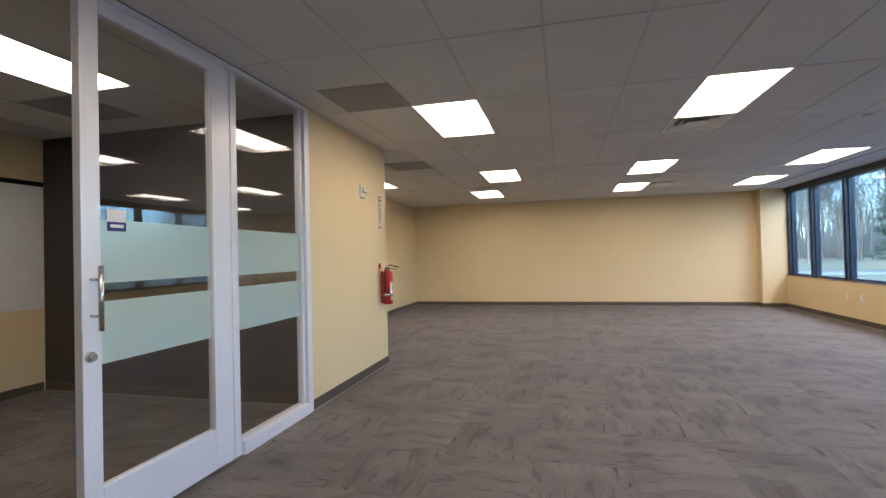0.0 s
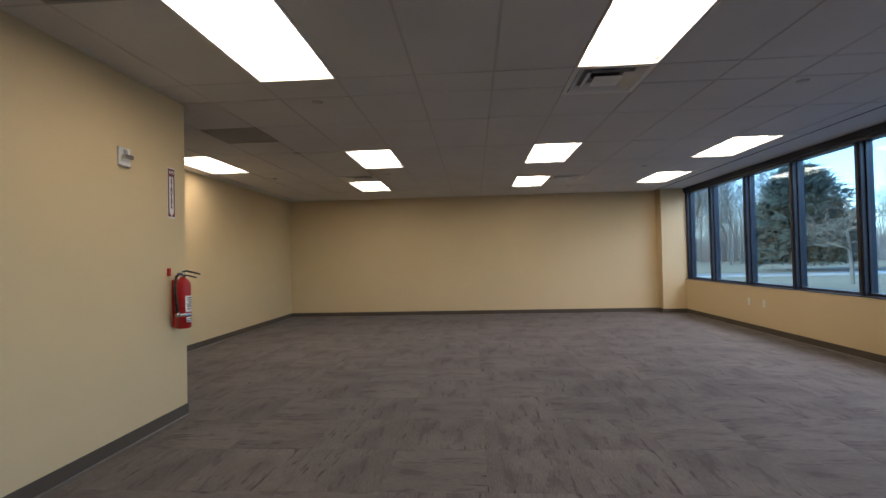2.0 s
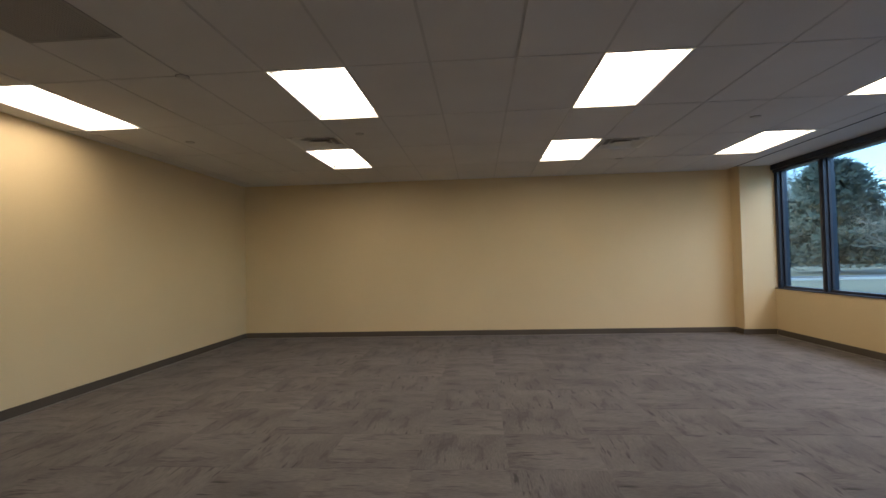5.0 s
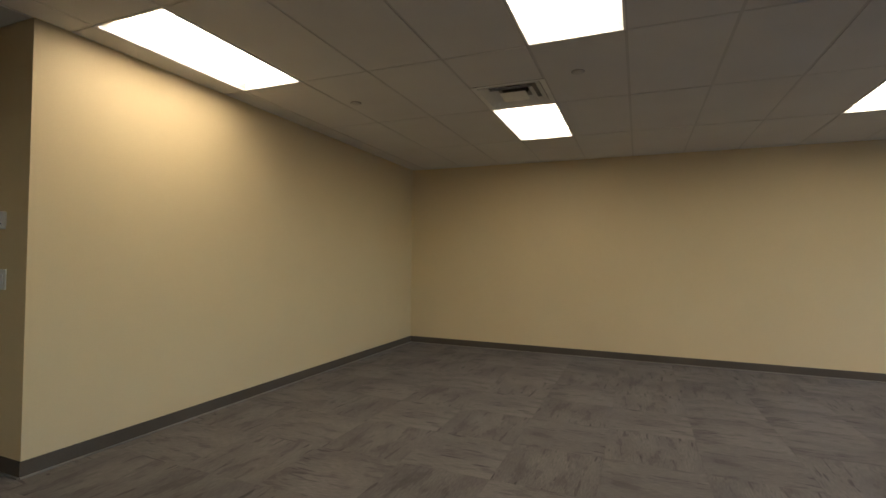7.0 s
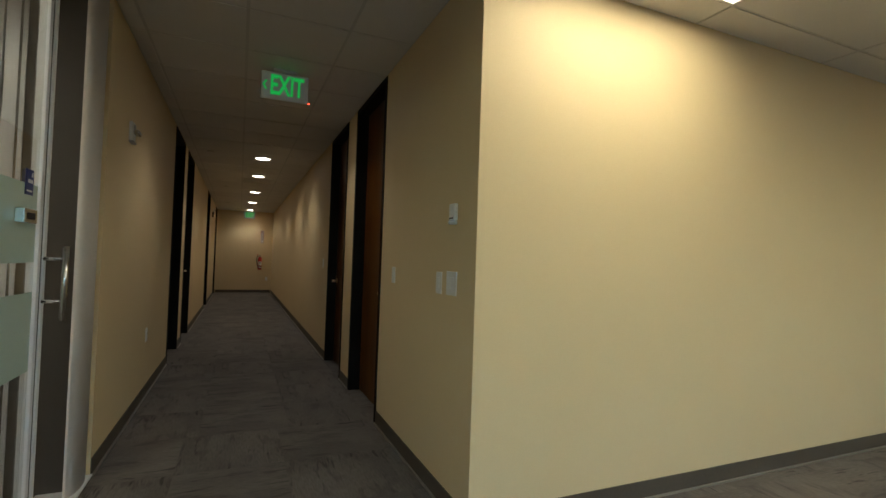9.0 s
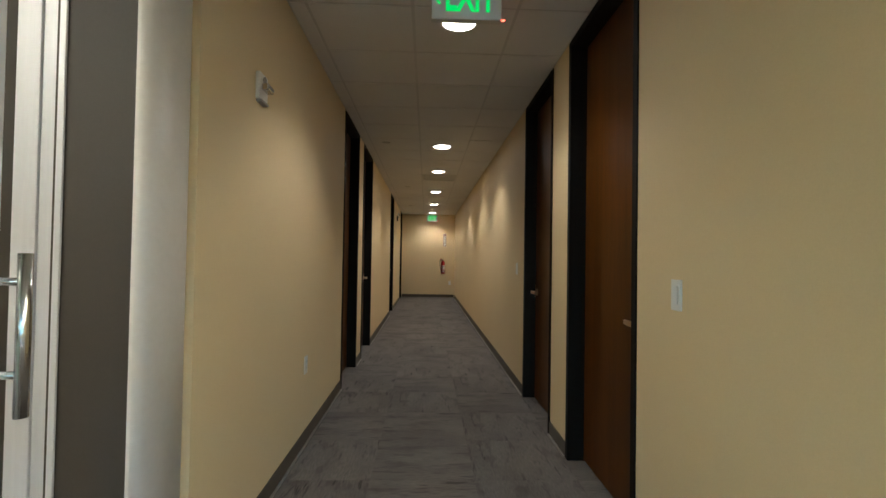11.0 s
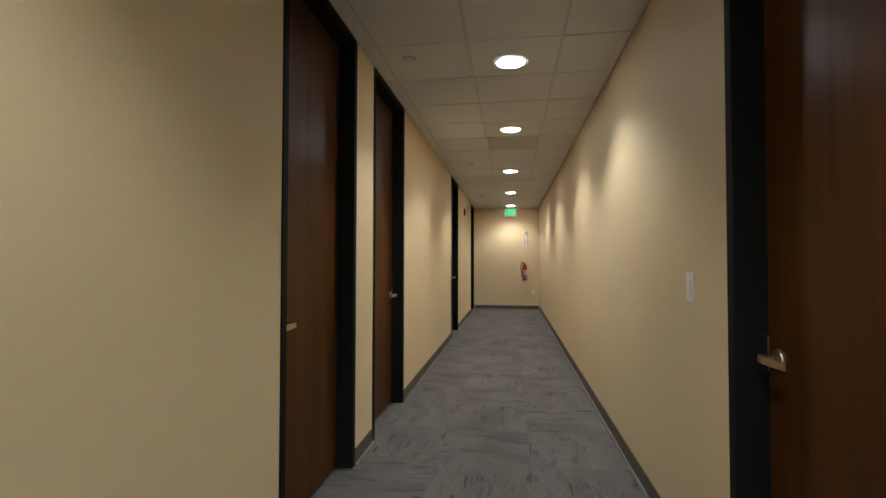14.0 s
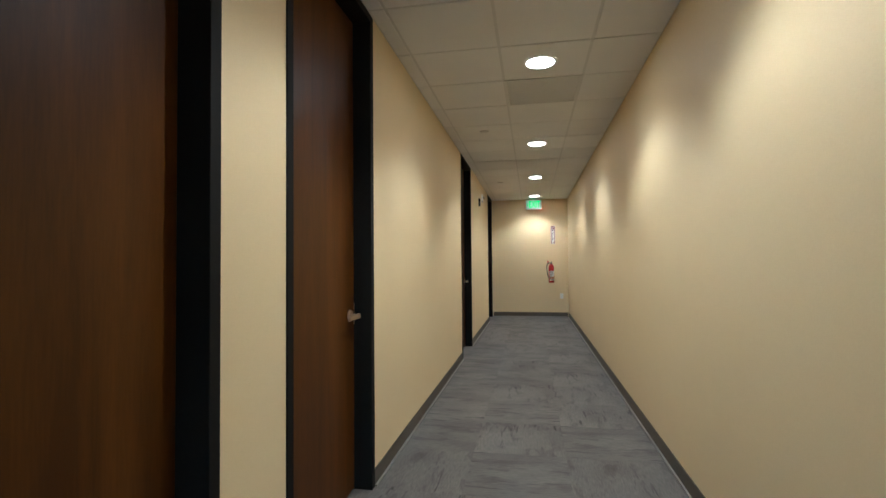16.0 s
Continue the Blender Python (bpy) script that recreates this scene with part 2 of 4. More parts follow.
def tube(bm, a, b, r0, r1=None, n=12, caps=True):
    a, b = Vector(a), Vector(b)
    r1 = r0 if r1 is None else r1
    q = (b - a).to_track_quat("Z", "Y")
    rings = []
    for p, r in ((a, r0), (b, r1)):
        rings.append([bm.verts.new(p + q @ Vector((r * math.cos(2 * math.pi * i / n), r * math.sin(2 * math.pi * i / n), 0))) for i in range(n)])
    for i in range(n):
        f = bm.faces.new((rings[0][i], rings[0][(i + 1) % n], rings[1][(i + 1) % n], rings[1][i]))
        f.smooth = n > 5
    if caps:
        bm.faces.new(rings[0][::-1])
        bm.faces.new(rings[1])
    return bm


def lathe(bm, profile, n=24, centre=(0, 0, 0)):
    """Turns (radius, height) pairs about the z axis."""
    rings = []
    for r, h in profile:
        rings.append([bm.verts.new((centre[0] + r * math.cos(2 * math.pi * i / n), centre[1] + r * math.sin(2 * math.pi * i / n), centre[2] + h)) for i in range(n)])
    for p, q in zip(rings, rings[1:]):
        for i in range(n):
            bm.faces.new((p[i], p[(i + 1) % n], q[(i + 1) % n], q[i])).smooth = True
    bm.faces.new(rings[0][::-1])
    bm.faces.new(rings[-1])
    return bm


def bmnew():
    return bmesh.new()


def part(name, bm, mat, parent=None, label=""):
    me = bpy.data.meshes.new(name)
    bmesh.ops.recalc_face_normals(bm, faces=bm.faces[:]) if len(bm.faces) < 20000 else None
    bm.to_mesh(me)
    bm.free()
    me.materials.append(mat)
    ob = new(name, me)
    if parent:
        ob.parent = parent
    return tagged(ob, label)


def thing(name, label, category, group="", at=None, kind=""):
    ob = new(name)
    ob.empty_display_size = 0.1
    if at is not None:
        ob.matrix_basis = at
    return tagged(ob, label, category, group, kind)


def structure(name, bm, mat, label, category):
    return tagged(part(name, bm, mat), label, category, kind="structure")


def letters(name, text, size, mat, parent, m, depth=0.002, label="", bold=0.0):
    cu = bpy.data.curves.new(name, "FONT")
    cu.body, cu.size, cu.extrude, cu.align_x, cu.align_y, cu.offset = text, size, depth, "CENTER", "CENTER", bold
    tmp = bpy.data.objects.new(name + "_curve", cu)
    scene.collection.objects.link(tmp)
    me = bpy.data.meshes.new_from_object(tmp.evaluated_get(bpy.context.evaluated_depsgraph_get()))
    bpy.data.objects.remove(tmp)
    me.name = name
    me.materials.clear()
    me.materials.append(mat)
    ob = new(name, me)
    ob.parent = parent
    ob.matrix_basis = m
    return tagged(ob, label)


# ---------- plan ----------
H = 2.74
TOP = 3.0
XG, XW, XA = -2.10, 5.10, -3.865       # glazed partition, window wall, recess wall
YN, YS = 13.27, -3.0                   # far and near end of the room
YL, YR, XE = 6.335, 8.087, -19.215     # corridor walls and its end
DOORS_R = ((-6.53, -5.49), (-7.93, -6.93))
DOORS_L = ((-9.10, -8.09), (-10.50, -9.49), (-15.15, -14.10), (-19.10, -18.10))
MULLIONS = [11.95 - 1.215 * i for i in range(12)]


def wall_along_x(bm, x0, x1, y0, y1, gaps):
    x = x0
    for a, b in sorted(gaps):
        box(bm, x, a, y0, y1, 0, TOP)
        box(bm, a, b, y0, y1, H - 0.002, TOP)
        x = b
    return box(bm, x, x1, y0, y1, 0, TOP)


structure("wall_north", box(bmnew(), -4.0, XW + 0.2, YN, YN + 0.15, 0, TOP), PAINT, "beige painted far wall of the open office", "wall")
structure("wall_south", box(bmnew(), -5.65, XW + 0.2, YS - 0.15, YS, 0, TOP), PAINT, "beige painted end wall of the open office", "wall")
structure("wall_recess", box(bmnew(), XA - 0.135, XA, YR, YN, 0, TOP), PAINT, "beige painted wall beside the corridor mouth", "wall")
structure("wall_corridor_north", wall_along_x(bmnew(), XE, XA - 0.135, YR, YR + 0.14, DOORS_R), PAINT, "beige painted corridor wall with two door openings", "wall")
structure("wall_corridor_south", wall_along_x(bmnew(), XE, -5.12, YL - 0.14, YL, DOORS_L), PAINT, "beige painted corridor wall with four door openings", "wall")
structure("wall_corridor_end", box(bmnew(), XE - 0.15, XE, YL - 0.14, YR + 0.14, 0, TOP), PAINT, "beige painted wall closing the corridor", "wall")
structure("wall_partition", box(bmnew(), XG - 0.13, XG, 4.385, 6.295, 0, TOP), PAINT, "beige painted wall carrying the fire extinguisher", "wall")
structure("wall_partition_south", box(bmnew(), XG - 0.13, XG, YS, 1.10, 0, TOP), PAINT, "beige painted wall beside the sliding door", "wall")
structure("wall_office_west", box(bmnew(), -5.53, -5.40, YS, 4.62, 0, TOP), PAINT, "beige painted office wall behind the whiteboard", "wall")
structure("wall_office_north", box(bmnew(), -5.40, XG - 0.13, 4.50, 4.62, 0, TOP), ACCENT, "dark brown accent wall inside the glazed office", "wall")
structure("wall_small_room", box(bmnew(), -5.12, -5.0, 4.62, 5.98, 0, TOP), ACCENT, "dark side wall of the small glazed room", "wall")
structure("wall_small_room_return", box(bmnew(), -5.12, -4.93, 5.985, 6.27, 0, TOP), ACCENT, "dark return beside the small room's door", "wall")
for y, w in ((5.828, 0.076), (5.912, 0.071)):
    structure("trim", box(bmnew(), -4.998, -4.97, y, y + w, 0, H - 0.01, 0.003), ALU, "silver upright trim on the small room wall", "trim")
structure("trim", box(bmnew(), -4.928, -4.918, 6.0, 6.02, 0, H - 0.01, 0.002), ALU, "thin silver upright trim beside the small room door", "trim")
structure("wall_column", box(bmnew(), 4.60, XW + 0.2, 13.0, YN, 0, TOP), PAINT, "beige boxed-in column in the room corner", "wall")
bm = box(bmnew(), XW, XW + 0.2, YS, 13.0, 0, 0.745)
box(bm, XW + 0.05, XW + 0.2, YS, 13.0, 2.70, TOP)
structure("wall_window", bm, PAINT, "beige painted wall below the window band", "wall")

# floor slab
structure("floor_slab", box(bmnew(), XE - 0.15, XW + 0.2, YS - 0.15, YN + 0.15, -0.2, -0.002), CARPET_BACK, "concrete slab under the carpet tiles", "floor")


# baseboards: a thin cove strip with a toe painted paler as if catching light
def base_run(bm, lo, hi, d, x0, y0, x1, y1, nx, ny):
    xs, ys = sorted((x0, x1)), sorted((y0, y1))
    box(bm, xs[0] + min(0, nx * d), xs[1] + max(0, nx * d), ys[0] + min(0, ny * d), ys[1] + max(0, ny * d), lo, hi)


def baseboard(name, runs, label="dark grey vinyl cove base along the wall foot"):
    bm, toe = bmnew(), bmnew()
    for r in runs:
        base_run(bm, 0.010, 0.10, 0.006, *r)
        base_run(toe, 0.0, 0.010, 0.018, *r)
    part("toe", toe, TOE, structure(name, bm, RUBBER, label, "baseboard"), "paler toe of the cove base, caught light in its colour")


baseboard("baseboard_north", [(XA, YN, 4.60, YN, 0, -1), (4.60, 13.0, 4.60, YN - 0.02, -1, 0), (4.583, 13.0, XW, 13.0, 0, -1)])
baseboard("baseboard_recess", [(XA, YR - 0.007, XA, YN - 0.02, 1, 0)])
baseboard("baseboard_window", [(XW, YS, XW, 12.98, -1, 0)])
baseboard("baseboard_partition", [(XG, 4.39, XG, 6.295, 1, 0), (XG - 0.10, 6.295, XG + 0.007, 6.295, 0, 1)])
xs = [XA] + [v for d in DOORS_R for v in d[::-1]] + [XE]
baseboard("baseboard_corridor_north", [(a, YR, b, YR, 0, -1) for a, b in zip(xs[::2], xs[1::2])])
xs = [-5.125] + [v for d in DOORS_L for v in d[::-1]] + [XE]
baseboard("baseboard_corridor_south", [(a, YL, b, YL, 0, 1) for a, b in zip(xs[::2], xs[1::2])])
baseboard("baseboard_corridor_end", [(XE, YL + 0.02, XE, YR - 0.02, 1, 0)])

# ---------- ceiling ----------
GX, GY, CX, CY = 0.03, 4.61, 0.61, 1.222
# y 0.944 row: unseen, added at the row spacing to light the near end
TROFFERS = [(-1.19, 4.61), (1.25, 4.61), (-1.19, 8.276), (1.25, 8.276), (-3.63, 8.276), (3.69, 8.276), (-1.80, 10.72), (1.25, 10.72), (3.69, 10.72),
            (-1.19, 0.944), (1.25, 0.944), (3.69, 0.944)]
# second one is unseen, added to light the small glazed room
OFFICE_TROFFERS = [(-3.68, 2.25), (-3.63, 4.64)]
GRILLES = [(-1.80, 4.0), (-2.41, 7.055), (-4.29, 3.5)]
DIFFUSERS = [(1.25, 5.832), (-1.80, 10.11), (1.86, 10.72)]
HOLES = [(x, x + 0.61, y, y + 1.222) for x, y in TROFFERS + OFFICE_TROFFERS] + [(x, x + 0.61, y, y + 0.611) for x, y in GRILLES + DIFFUSERS]
HOLES += [(-12.26, -11.65, 7.05, 7.66)]


def minus(r, holes):
    """The rectangle r less the holes, as rectangles."""
    rest = [r]
    for a0, a1, b0, b1 in holes:
        out = []
        for x0, x1, y0, y1 in rest:
            if a1 <= x0 + 0.01 or a0 >= x1 - 0.01 or b1 <= y0 + 0.01 or b0 >= y1 - 0.01:
                out.append((x0, x1, y0, y1))
                continue
            if b0 > y0 + 0.02:
                out.append((x0, x1, y0, b0))
            if b1 < y1 - 0.02:
                out.append((x0, x1, b1, y1))
            yy0, yy1 = max(y0, b0), min(y1, b1)
            if a0 > x0 + 0.02:
                out.append((x0, a0, yy0, yy1))
            if a1 < x1 - 0.02:
                out.append((a1, x1, yy0, yy1))
        rest = out
    return rest


rng = random.Random(4)


def ceiling_field(tiles, grid, x0, x1, y0, y1, gx, gy, cx, cy):
    i = math.floor((x0 - gx) / cx + 1e-4)
    while gx + i * cx < x1 - 0.01:
        j = math.floor((y0 - gy) / cy + 1e-4)
        while gy + j * cy < y1 - 0.01:
            cell = (max(x0, gx + i * cx), min(x1, gx + (i + 1) * cx), max(y0, gy + j * cy), min(y1, gy + (j + 1) * cy))
            for a, b, c, d in minus(cell, HOLES):
                sag = rng.uniform(-0.0015, 0.0015)
                g = 0.010
                if b - a > 0.03 and d - c > 0.03:
                    box(tiles, a + g, b - g, c + g, d - g, H + sag, H + 0.0040)
                box(grid, a, b, c, d, H + 0.0042, H + 0.02)
            j += 1
        i += 1


tiles, grid = bmnew(), bmnew()
ceiling_field(tiles, grid, XG, 4.545, YS, 6.235, GX, GY, CX, CY)
ceiling_field(tiles, grid, XA, 4.545, 6.235, YN, GX, GY, CX, CY)
ceiling_field(tiles, grid, -5.40, XG - 0.13, YS, 4.50, -3.68, 2.25, CX, CY)
ceiling_field(tiles, grid, -5.0, XG, 4.62, 6.235, GX, GY, CX, CY)
ceiling_field(tiles, grid, XE, XA, YL, YR, -9.19, 6.44, 0.6135, 0.61)
box(tiles, 4.575, XW + 0.06, YS, 13.0, H, H + 0.02)
structure("ceiling", tiles, TILE, "off-white mineral fibre tiles of the suspended ceiling", "ceiling")
structure("ceiling_grid", grid, GRID, "off-white metal grid holding the ceiling tiles, recess shade in its grey", "ceiling")
bm = box(bmnew(), 4.54, 4.58, YS, 13.0, H + 0.021, H + 0.07)
# black fill nearly flush in the slot, standing for the shade inside it
box(bm, 4.5465, 4.5735, YS, 13.0, H + 0.001, H + 0.0205)
structure("ceiling_slot", bm, BLACK, "dark linear air slot along the windows, its shade a black fill", "ceiling")
# unseen top plate added over the ceiling so no sky light leaks in
structure("blocker_deck", box(bmnew(), XE - 0.15, XW + 0.2, YS - 0.15, YN + 0.15, TOP, TOP + 0.1), DARK, "unseen deck above the suspended ceiling, added to keep sky light out", "roof")


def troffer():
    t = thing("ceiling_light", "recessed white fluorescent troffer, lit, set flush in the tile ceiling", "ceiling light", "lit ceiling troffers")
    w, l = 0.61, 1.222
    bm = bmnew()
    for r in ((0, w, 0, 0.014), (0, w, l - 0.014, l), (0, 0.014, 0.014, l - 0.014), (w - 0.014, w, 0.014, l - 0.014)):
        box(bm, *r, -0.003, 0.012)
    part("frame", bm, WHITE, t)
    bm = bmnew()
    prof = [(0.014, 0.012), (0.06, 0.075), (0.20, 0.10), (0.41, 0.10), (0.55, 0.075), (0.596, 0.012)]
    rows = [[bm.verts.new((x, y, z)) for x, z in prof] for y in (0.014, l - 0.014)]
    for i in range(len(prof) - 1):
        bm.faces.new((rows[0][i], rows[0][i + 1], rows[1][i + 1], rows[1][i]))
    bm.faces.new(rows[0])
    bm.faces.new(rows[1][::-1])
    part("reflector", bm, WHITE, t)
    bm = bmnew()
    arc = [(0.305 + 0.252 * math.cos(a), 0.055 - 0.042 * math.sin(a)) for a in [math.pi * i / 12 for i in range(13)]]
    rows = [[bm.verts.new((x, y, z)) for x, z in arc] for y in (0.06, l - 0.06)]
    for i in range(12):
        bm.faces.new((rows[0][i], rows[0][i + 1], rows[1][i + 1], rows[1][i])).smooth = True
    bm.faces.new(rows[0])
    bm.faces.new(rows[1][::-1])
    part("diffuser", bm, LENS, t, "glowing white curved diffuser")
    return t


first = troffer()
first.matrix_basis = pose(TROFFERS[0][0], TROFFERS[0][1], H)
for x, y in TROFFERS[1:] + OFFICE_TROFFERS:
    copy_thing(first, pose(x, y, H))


def grille(x, y, mat, z=H):
    t = thing("return_air_grille", "grey perforated return air grille set in the tile ceiling", "air vent", "ceiling return grilles", pose(x, y, z))
    bm = bmnew()
    for r in ((0, 0.61, 0, 0.022), (0, 0.61, 0.588, 0.61), (0, 0.022, 0.022, 0.588), (0.588, 0.61, 0.022, 0.588)):
        box(bm, *r, -0.003, 0.01)
    part("frame", bm, mat, t)
    part("backing", box(bmnew(), 0.0, 0.61, 0.0, 0.61, 0.018, 0.024), DARK, t)
    bm = bmnew()
    for i in range(28):
        a = 0.022 + i * 0.0204
        box(bm, a, a + 0.013, 0.022, 0.588, 0.001, 0.008)
        box(bm, 0.022, 0.588, a, a + 0.013, 0.003, 0.009)
    tagged(part("core", bm, mat, t, "fine square-holed grey core"), kind="stuff")
    return t


for x, y in GRILLES:
    grille(x, y, GRILLE)
grille(-12.26, 7.05, LITGRILLE)


def diffuser(x, y):
    t = thing("supply_air_diffuser", "grey four-way stepped air diffuser in the ceiling", "air vent", "ceiling supply diffusers", pose(x + 0.305, y + 0.305, H))
    part("backing", box(bmnew(), -0.3, 0.3, -0.3, 0.3, 0.055, 0.06), GRILLE, t)

    def ring(o, i, zo, zi):
        bm = bmnew()
        a = [bm.verts.new((sx * o, sy * o, zo)) for sx, sy in ((-1, -1), (1, -1), (1, 1), (-1, 1))]
        b = [bm.verts.new((sx * i, sy * i, zi)) for sx, sy in ((-1, -1), (1, -1), (1, 1), (-1, 1))]
        c = [bm.verts.new((sx * i, sy * i, zi + 0.004)) for sx, sy in ((-1, -1), (1, -1), (1, 1), (-1, 1))]
        for k in range(4):
            bm.faces.new((a[k], a[(k + 1) % 4], b[(k + 1) % 4], b[k]))
            bm.faces.new((b[k], b[(k + 1) % 4], c[(k + 1) % 4], c[k]))
        return bm

    part("frame", ring(0.305, 0.262, -0.003, 0.0), WHITE, t)
    for o, i, zo, zi in ((0.256, 0.200, -0.003, 0.035), (0.186, 0.130, -0.005, 0.032)):
        part("cone", ring(o, i, zo, zi), WHITE, t)
    part("centre_plate", box(bmnew(), -0.112, 0.112, -0.112, 0.112, -0.008, -0.004, 0.001), WHITE, t)
    part("neck", lathe(bmnew(), [(0.115, 0.054), (0.115, 0.046), (0.105, 0.045)], 20), DARK, t)
    return t


for x, y in DIFFUSERS:
    diffuser(x, y)

sprinkler = thing("sprinkler_head", "small concealed white sprinkler cap in the ceiling", "sprinkler", "ceiling sprinklers", pose(-0.9, 6.35, H))
part("cap", lathe(bmnew(), [(0.042, 0.002), (0.042, -0.004), (0.036, -0.010), (0.01, -0.011)], 20), GRID, sprinkler)
part("escutcheon", lathe(bmnew(), [(0.05, 0.001), (0.05, -0.002), (0.044, -0.003)], 20), GRILLE, sprinkler)
for x, y in ((3.23, 6.35), (-0.93, 10.06), (3.24, 10.07), (-1.82, 8.29), (2.4, 11.97), (-13.1, 6.75), (-9.4, 6.62), (-16.6, 6.7), (-2.9, 10.1)):
    copy_thing(sprinkler, pose(x, y, H))


def downlight(x, y=7.33):
    t = thing("downlight", "round recessed corridor downlight, lit, in the ceiling", "ceiling light", "corridor downlights", pose(x, y, H))
    bm = bmnew()
    n = 28
    prof = [(0.120, -0.001), (0.118, -0.006), (0.102, -0.006), (0.100, 0.0)]
    rings = [[bm.verts.new((r * math.cos(2 * math.pi * i / n), r * math.sin(2 * math.pi * i / n), z)) for i in range(n)] for r, z in prof]
    for p, q in zip(rings, rings[1:]):
        for i in range(n):
            bm.faces.new((p[i], p[(i + 1) % n], q[(i + 1) % n], q[i])).smooth = True
    part("trim_ring", bm, WHITE, t)
    part("lens", lathe(bmnew(), [(0.101, -0.001), (0.101, -0.003), (0.06, -0.0045), (0.01, -0.005)], n), LAMP, t, "glowing round lens")
    ld = bpy.data.lights.new("downlight_beam", "SPOT")
    ld.energy, ld.spot_size, ld.spot_blend, ld.shadow_soft_size, ld.color = DOWNLIGHT, radians(125), 0.50, 0.03, (1.0, 0.98, 0.96)
    beam = new("downlight_beam", ld)
    beam.parent = t
    beam.matrix_basis = pose(0, 0, -0.012)
    return t


for x in (-6.3, -9.56, -11.34, -13.79, -16.2, -18.6):
    downlight(x)

# ---------- windows ----------
FX0, FX1 = XW + 0.075, XW + 0.175
structure("window_sill", box(bmnew(), XW - 0.012, XW + 0.2, YS, 13.0, 0.745, 0.757, 0.003), BRONZE, "thin dark sill along the window band", "sill")
ends = [13.0 - 0.035] + MULLIONS + [YS]
for k in range(len(ends) - 1):
    hi, lo = ends[k], ends[k + 1]
    if hi - lo < 0.3:
        continue
    w = thing("window", "fixed tall pane of glass, sky blue put into its tint, in a dark bronze frame", "window", "window band panes", kind="structure")
    a, b = lo + 0.045, hi - 0.045
    bm = box(bmnew(), FX0, FX1, a, b, 0.757, 0.79)
    box(bm, FX0, FX1, a, b, 2.62, 2.70)
    box(bm, FX0 + 0.02, FX1 - 0.02, a, a + 0.02, 0.79, 2.62)
    box(bm, FX0 + 0.02, FX1 - 0.02, b - 0.02, b, 0.79, 2.62)
    part("window_frame", bm, BRONZE, w)
    pane = part("pane", box(bmnew(), FX0 + 0.05, FX0 + 0.054, a + 0.02, b - 0.02, 0.79, 2.62), WINDOW, w)
    pane.visible_shadow = False
    wand = thing("blind_wand", "thin grey blind wand hanging beside the window mullion", "blind wand", "blind wands", pose(FX0 - 0.02, lo + 0.01, 0))
    part("rod", tube(bmnew(), (0, 0, 1.62), (0, 0, 2.60), 0.006, n=8), GRILLE, wand)
    part("hook", tube(bmnew(), (0, 0, 2.60), (0.0, 0, 2.66), 0.003, n=6), GRILLE, wand)
for y in MULLIONS + [13.0 - 0.035]:
    bm = box(bmnew(), FX0 - 0.035, FX1 + 0.02, y - 0.045 + (0.01 if y > 12.9 else 0), min(y + 0.045, 12.998), 0.757, 2.70, 0.004)
    box(bm, FX0 - 0.045, FX0 - 0.035, y - 0.018, y + 0.018, 0.757, 2.70)
    structure("mullion", bm, BRONZE, "dark bronze window mullion", "mullion")
bm = box(bmnew(), XW - 0.02, XW + 0.06, YS, 12.99, 2.655, 2.738, 0.004)
box(bm, XW + 0.01, XW + 0.05, YS, 12.99, 2.615, 2.655, 0.004)
structure("blind_headrail", bm, BRONZE, "dark blind headrail running above the windows", "blind")

# ---------- glazed office front with its sliding door ----------
def bands(ob_parent, axis, c0, c1, u0, u1, levels):
    for z0, z1 in levels:
        bm = box(bmnew(), c0, c1, u0, u1, z0, z1) if axis == "x" else box(bmnew(), u0, u1, c0, c1, z0, z1)
        part("frosted_band", bm, FROST, ob_parent, "pale green frosted film band")


front = thing("glazed_partition", "silver aluminium glazed sidelight with frosted bands beside the sliding door", "partition", kind="structure")
X0, X1 = XG - 0.10, XG - 0.002
part("stile", box(bmnew(), X0, X1 - 0.02, 3.285, 3.345, 0.0, 2.70, 0.004), ALU, front)
# black sliver standing for the shade in the groove between the stile halves
part("stile_groove_fill", box(bmnew(), X0 + 0.02, X1 - 0.035, 3.345, 3.353, 0.0, 2.70), BLACK, front)
part("stile", box(bmnew(), X0, X1 - 0.02, 3.353, 3.42, 0.0, 2.70, 0.004), ALU, front)
part("stile", box(bmnew(), X0, X1 + 0.006, 4.305, 4.383, 0.0, 2.70, 0.004), ALU, front)
part("glazing_bead", box(bmnew(), X0 + 0.02, X1 - 0.02, 4.265, 4.302, 0.10, 2.70, 0.004), ALU, front)
part("bottom_rail", box(bmnew(), X0, X1 + 0.012, 3.422, 4.303, 0.0, 0.10, 0.005), ALU, front)
part("head_rail", box(bmnew(), X0, X1 + 0.006, 1.10, 4.383, 2.702, 2.738, 0.004), ALU, front)
part("jamb", box(bmnew(), X0, X1, 1.10, 1.17, 0.0, 2.70, 0.004), ALU, front)
part("pane", box(bmnew(), X0 + 0.045, X0 + 0.055, 3.422, 4.265, 0.10, 2.70), GLASS, front)
bands(front, "x", X0 + 0.0555, X0 + 0.057, 3.424, 4.262, ((1.268, 1.595), (0.875, 1.185)))
# black strip standing for the shade in the gap beside the leaf
part("black_strip", box(bmnew(), X0 + 0.03, X1 - 0.03, 3.252, 3.283, 0.0, 2.70), BLACK, front)

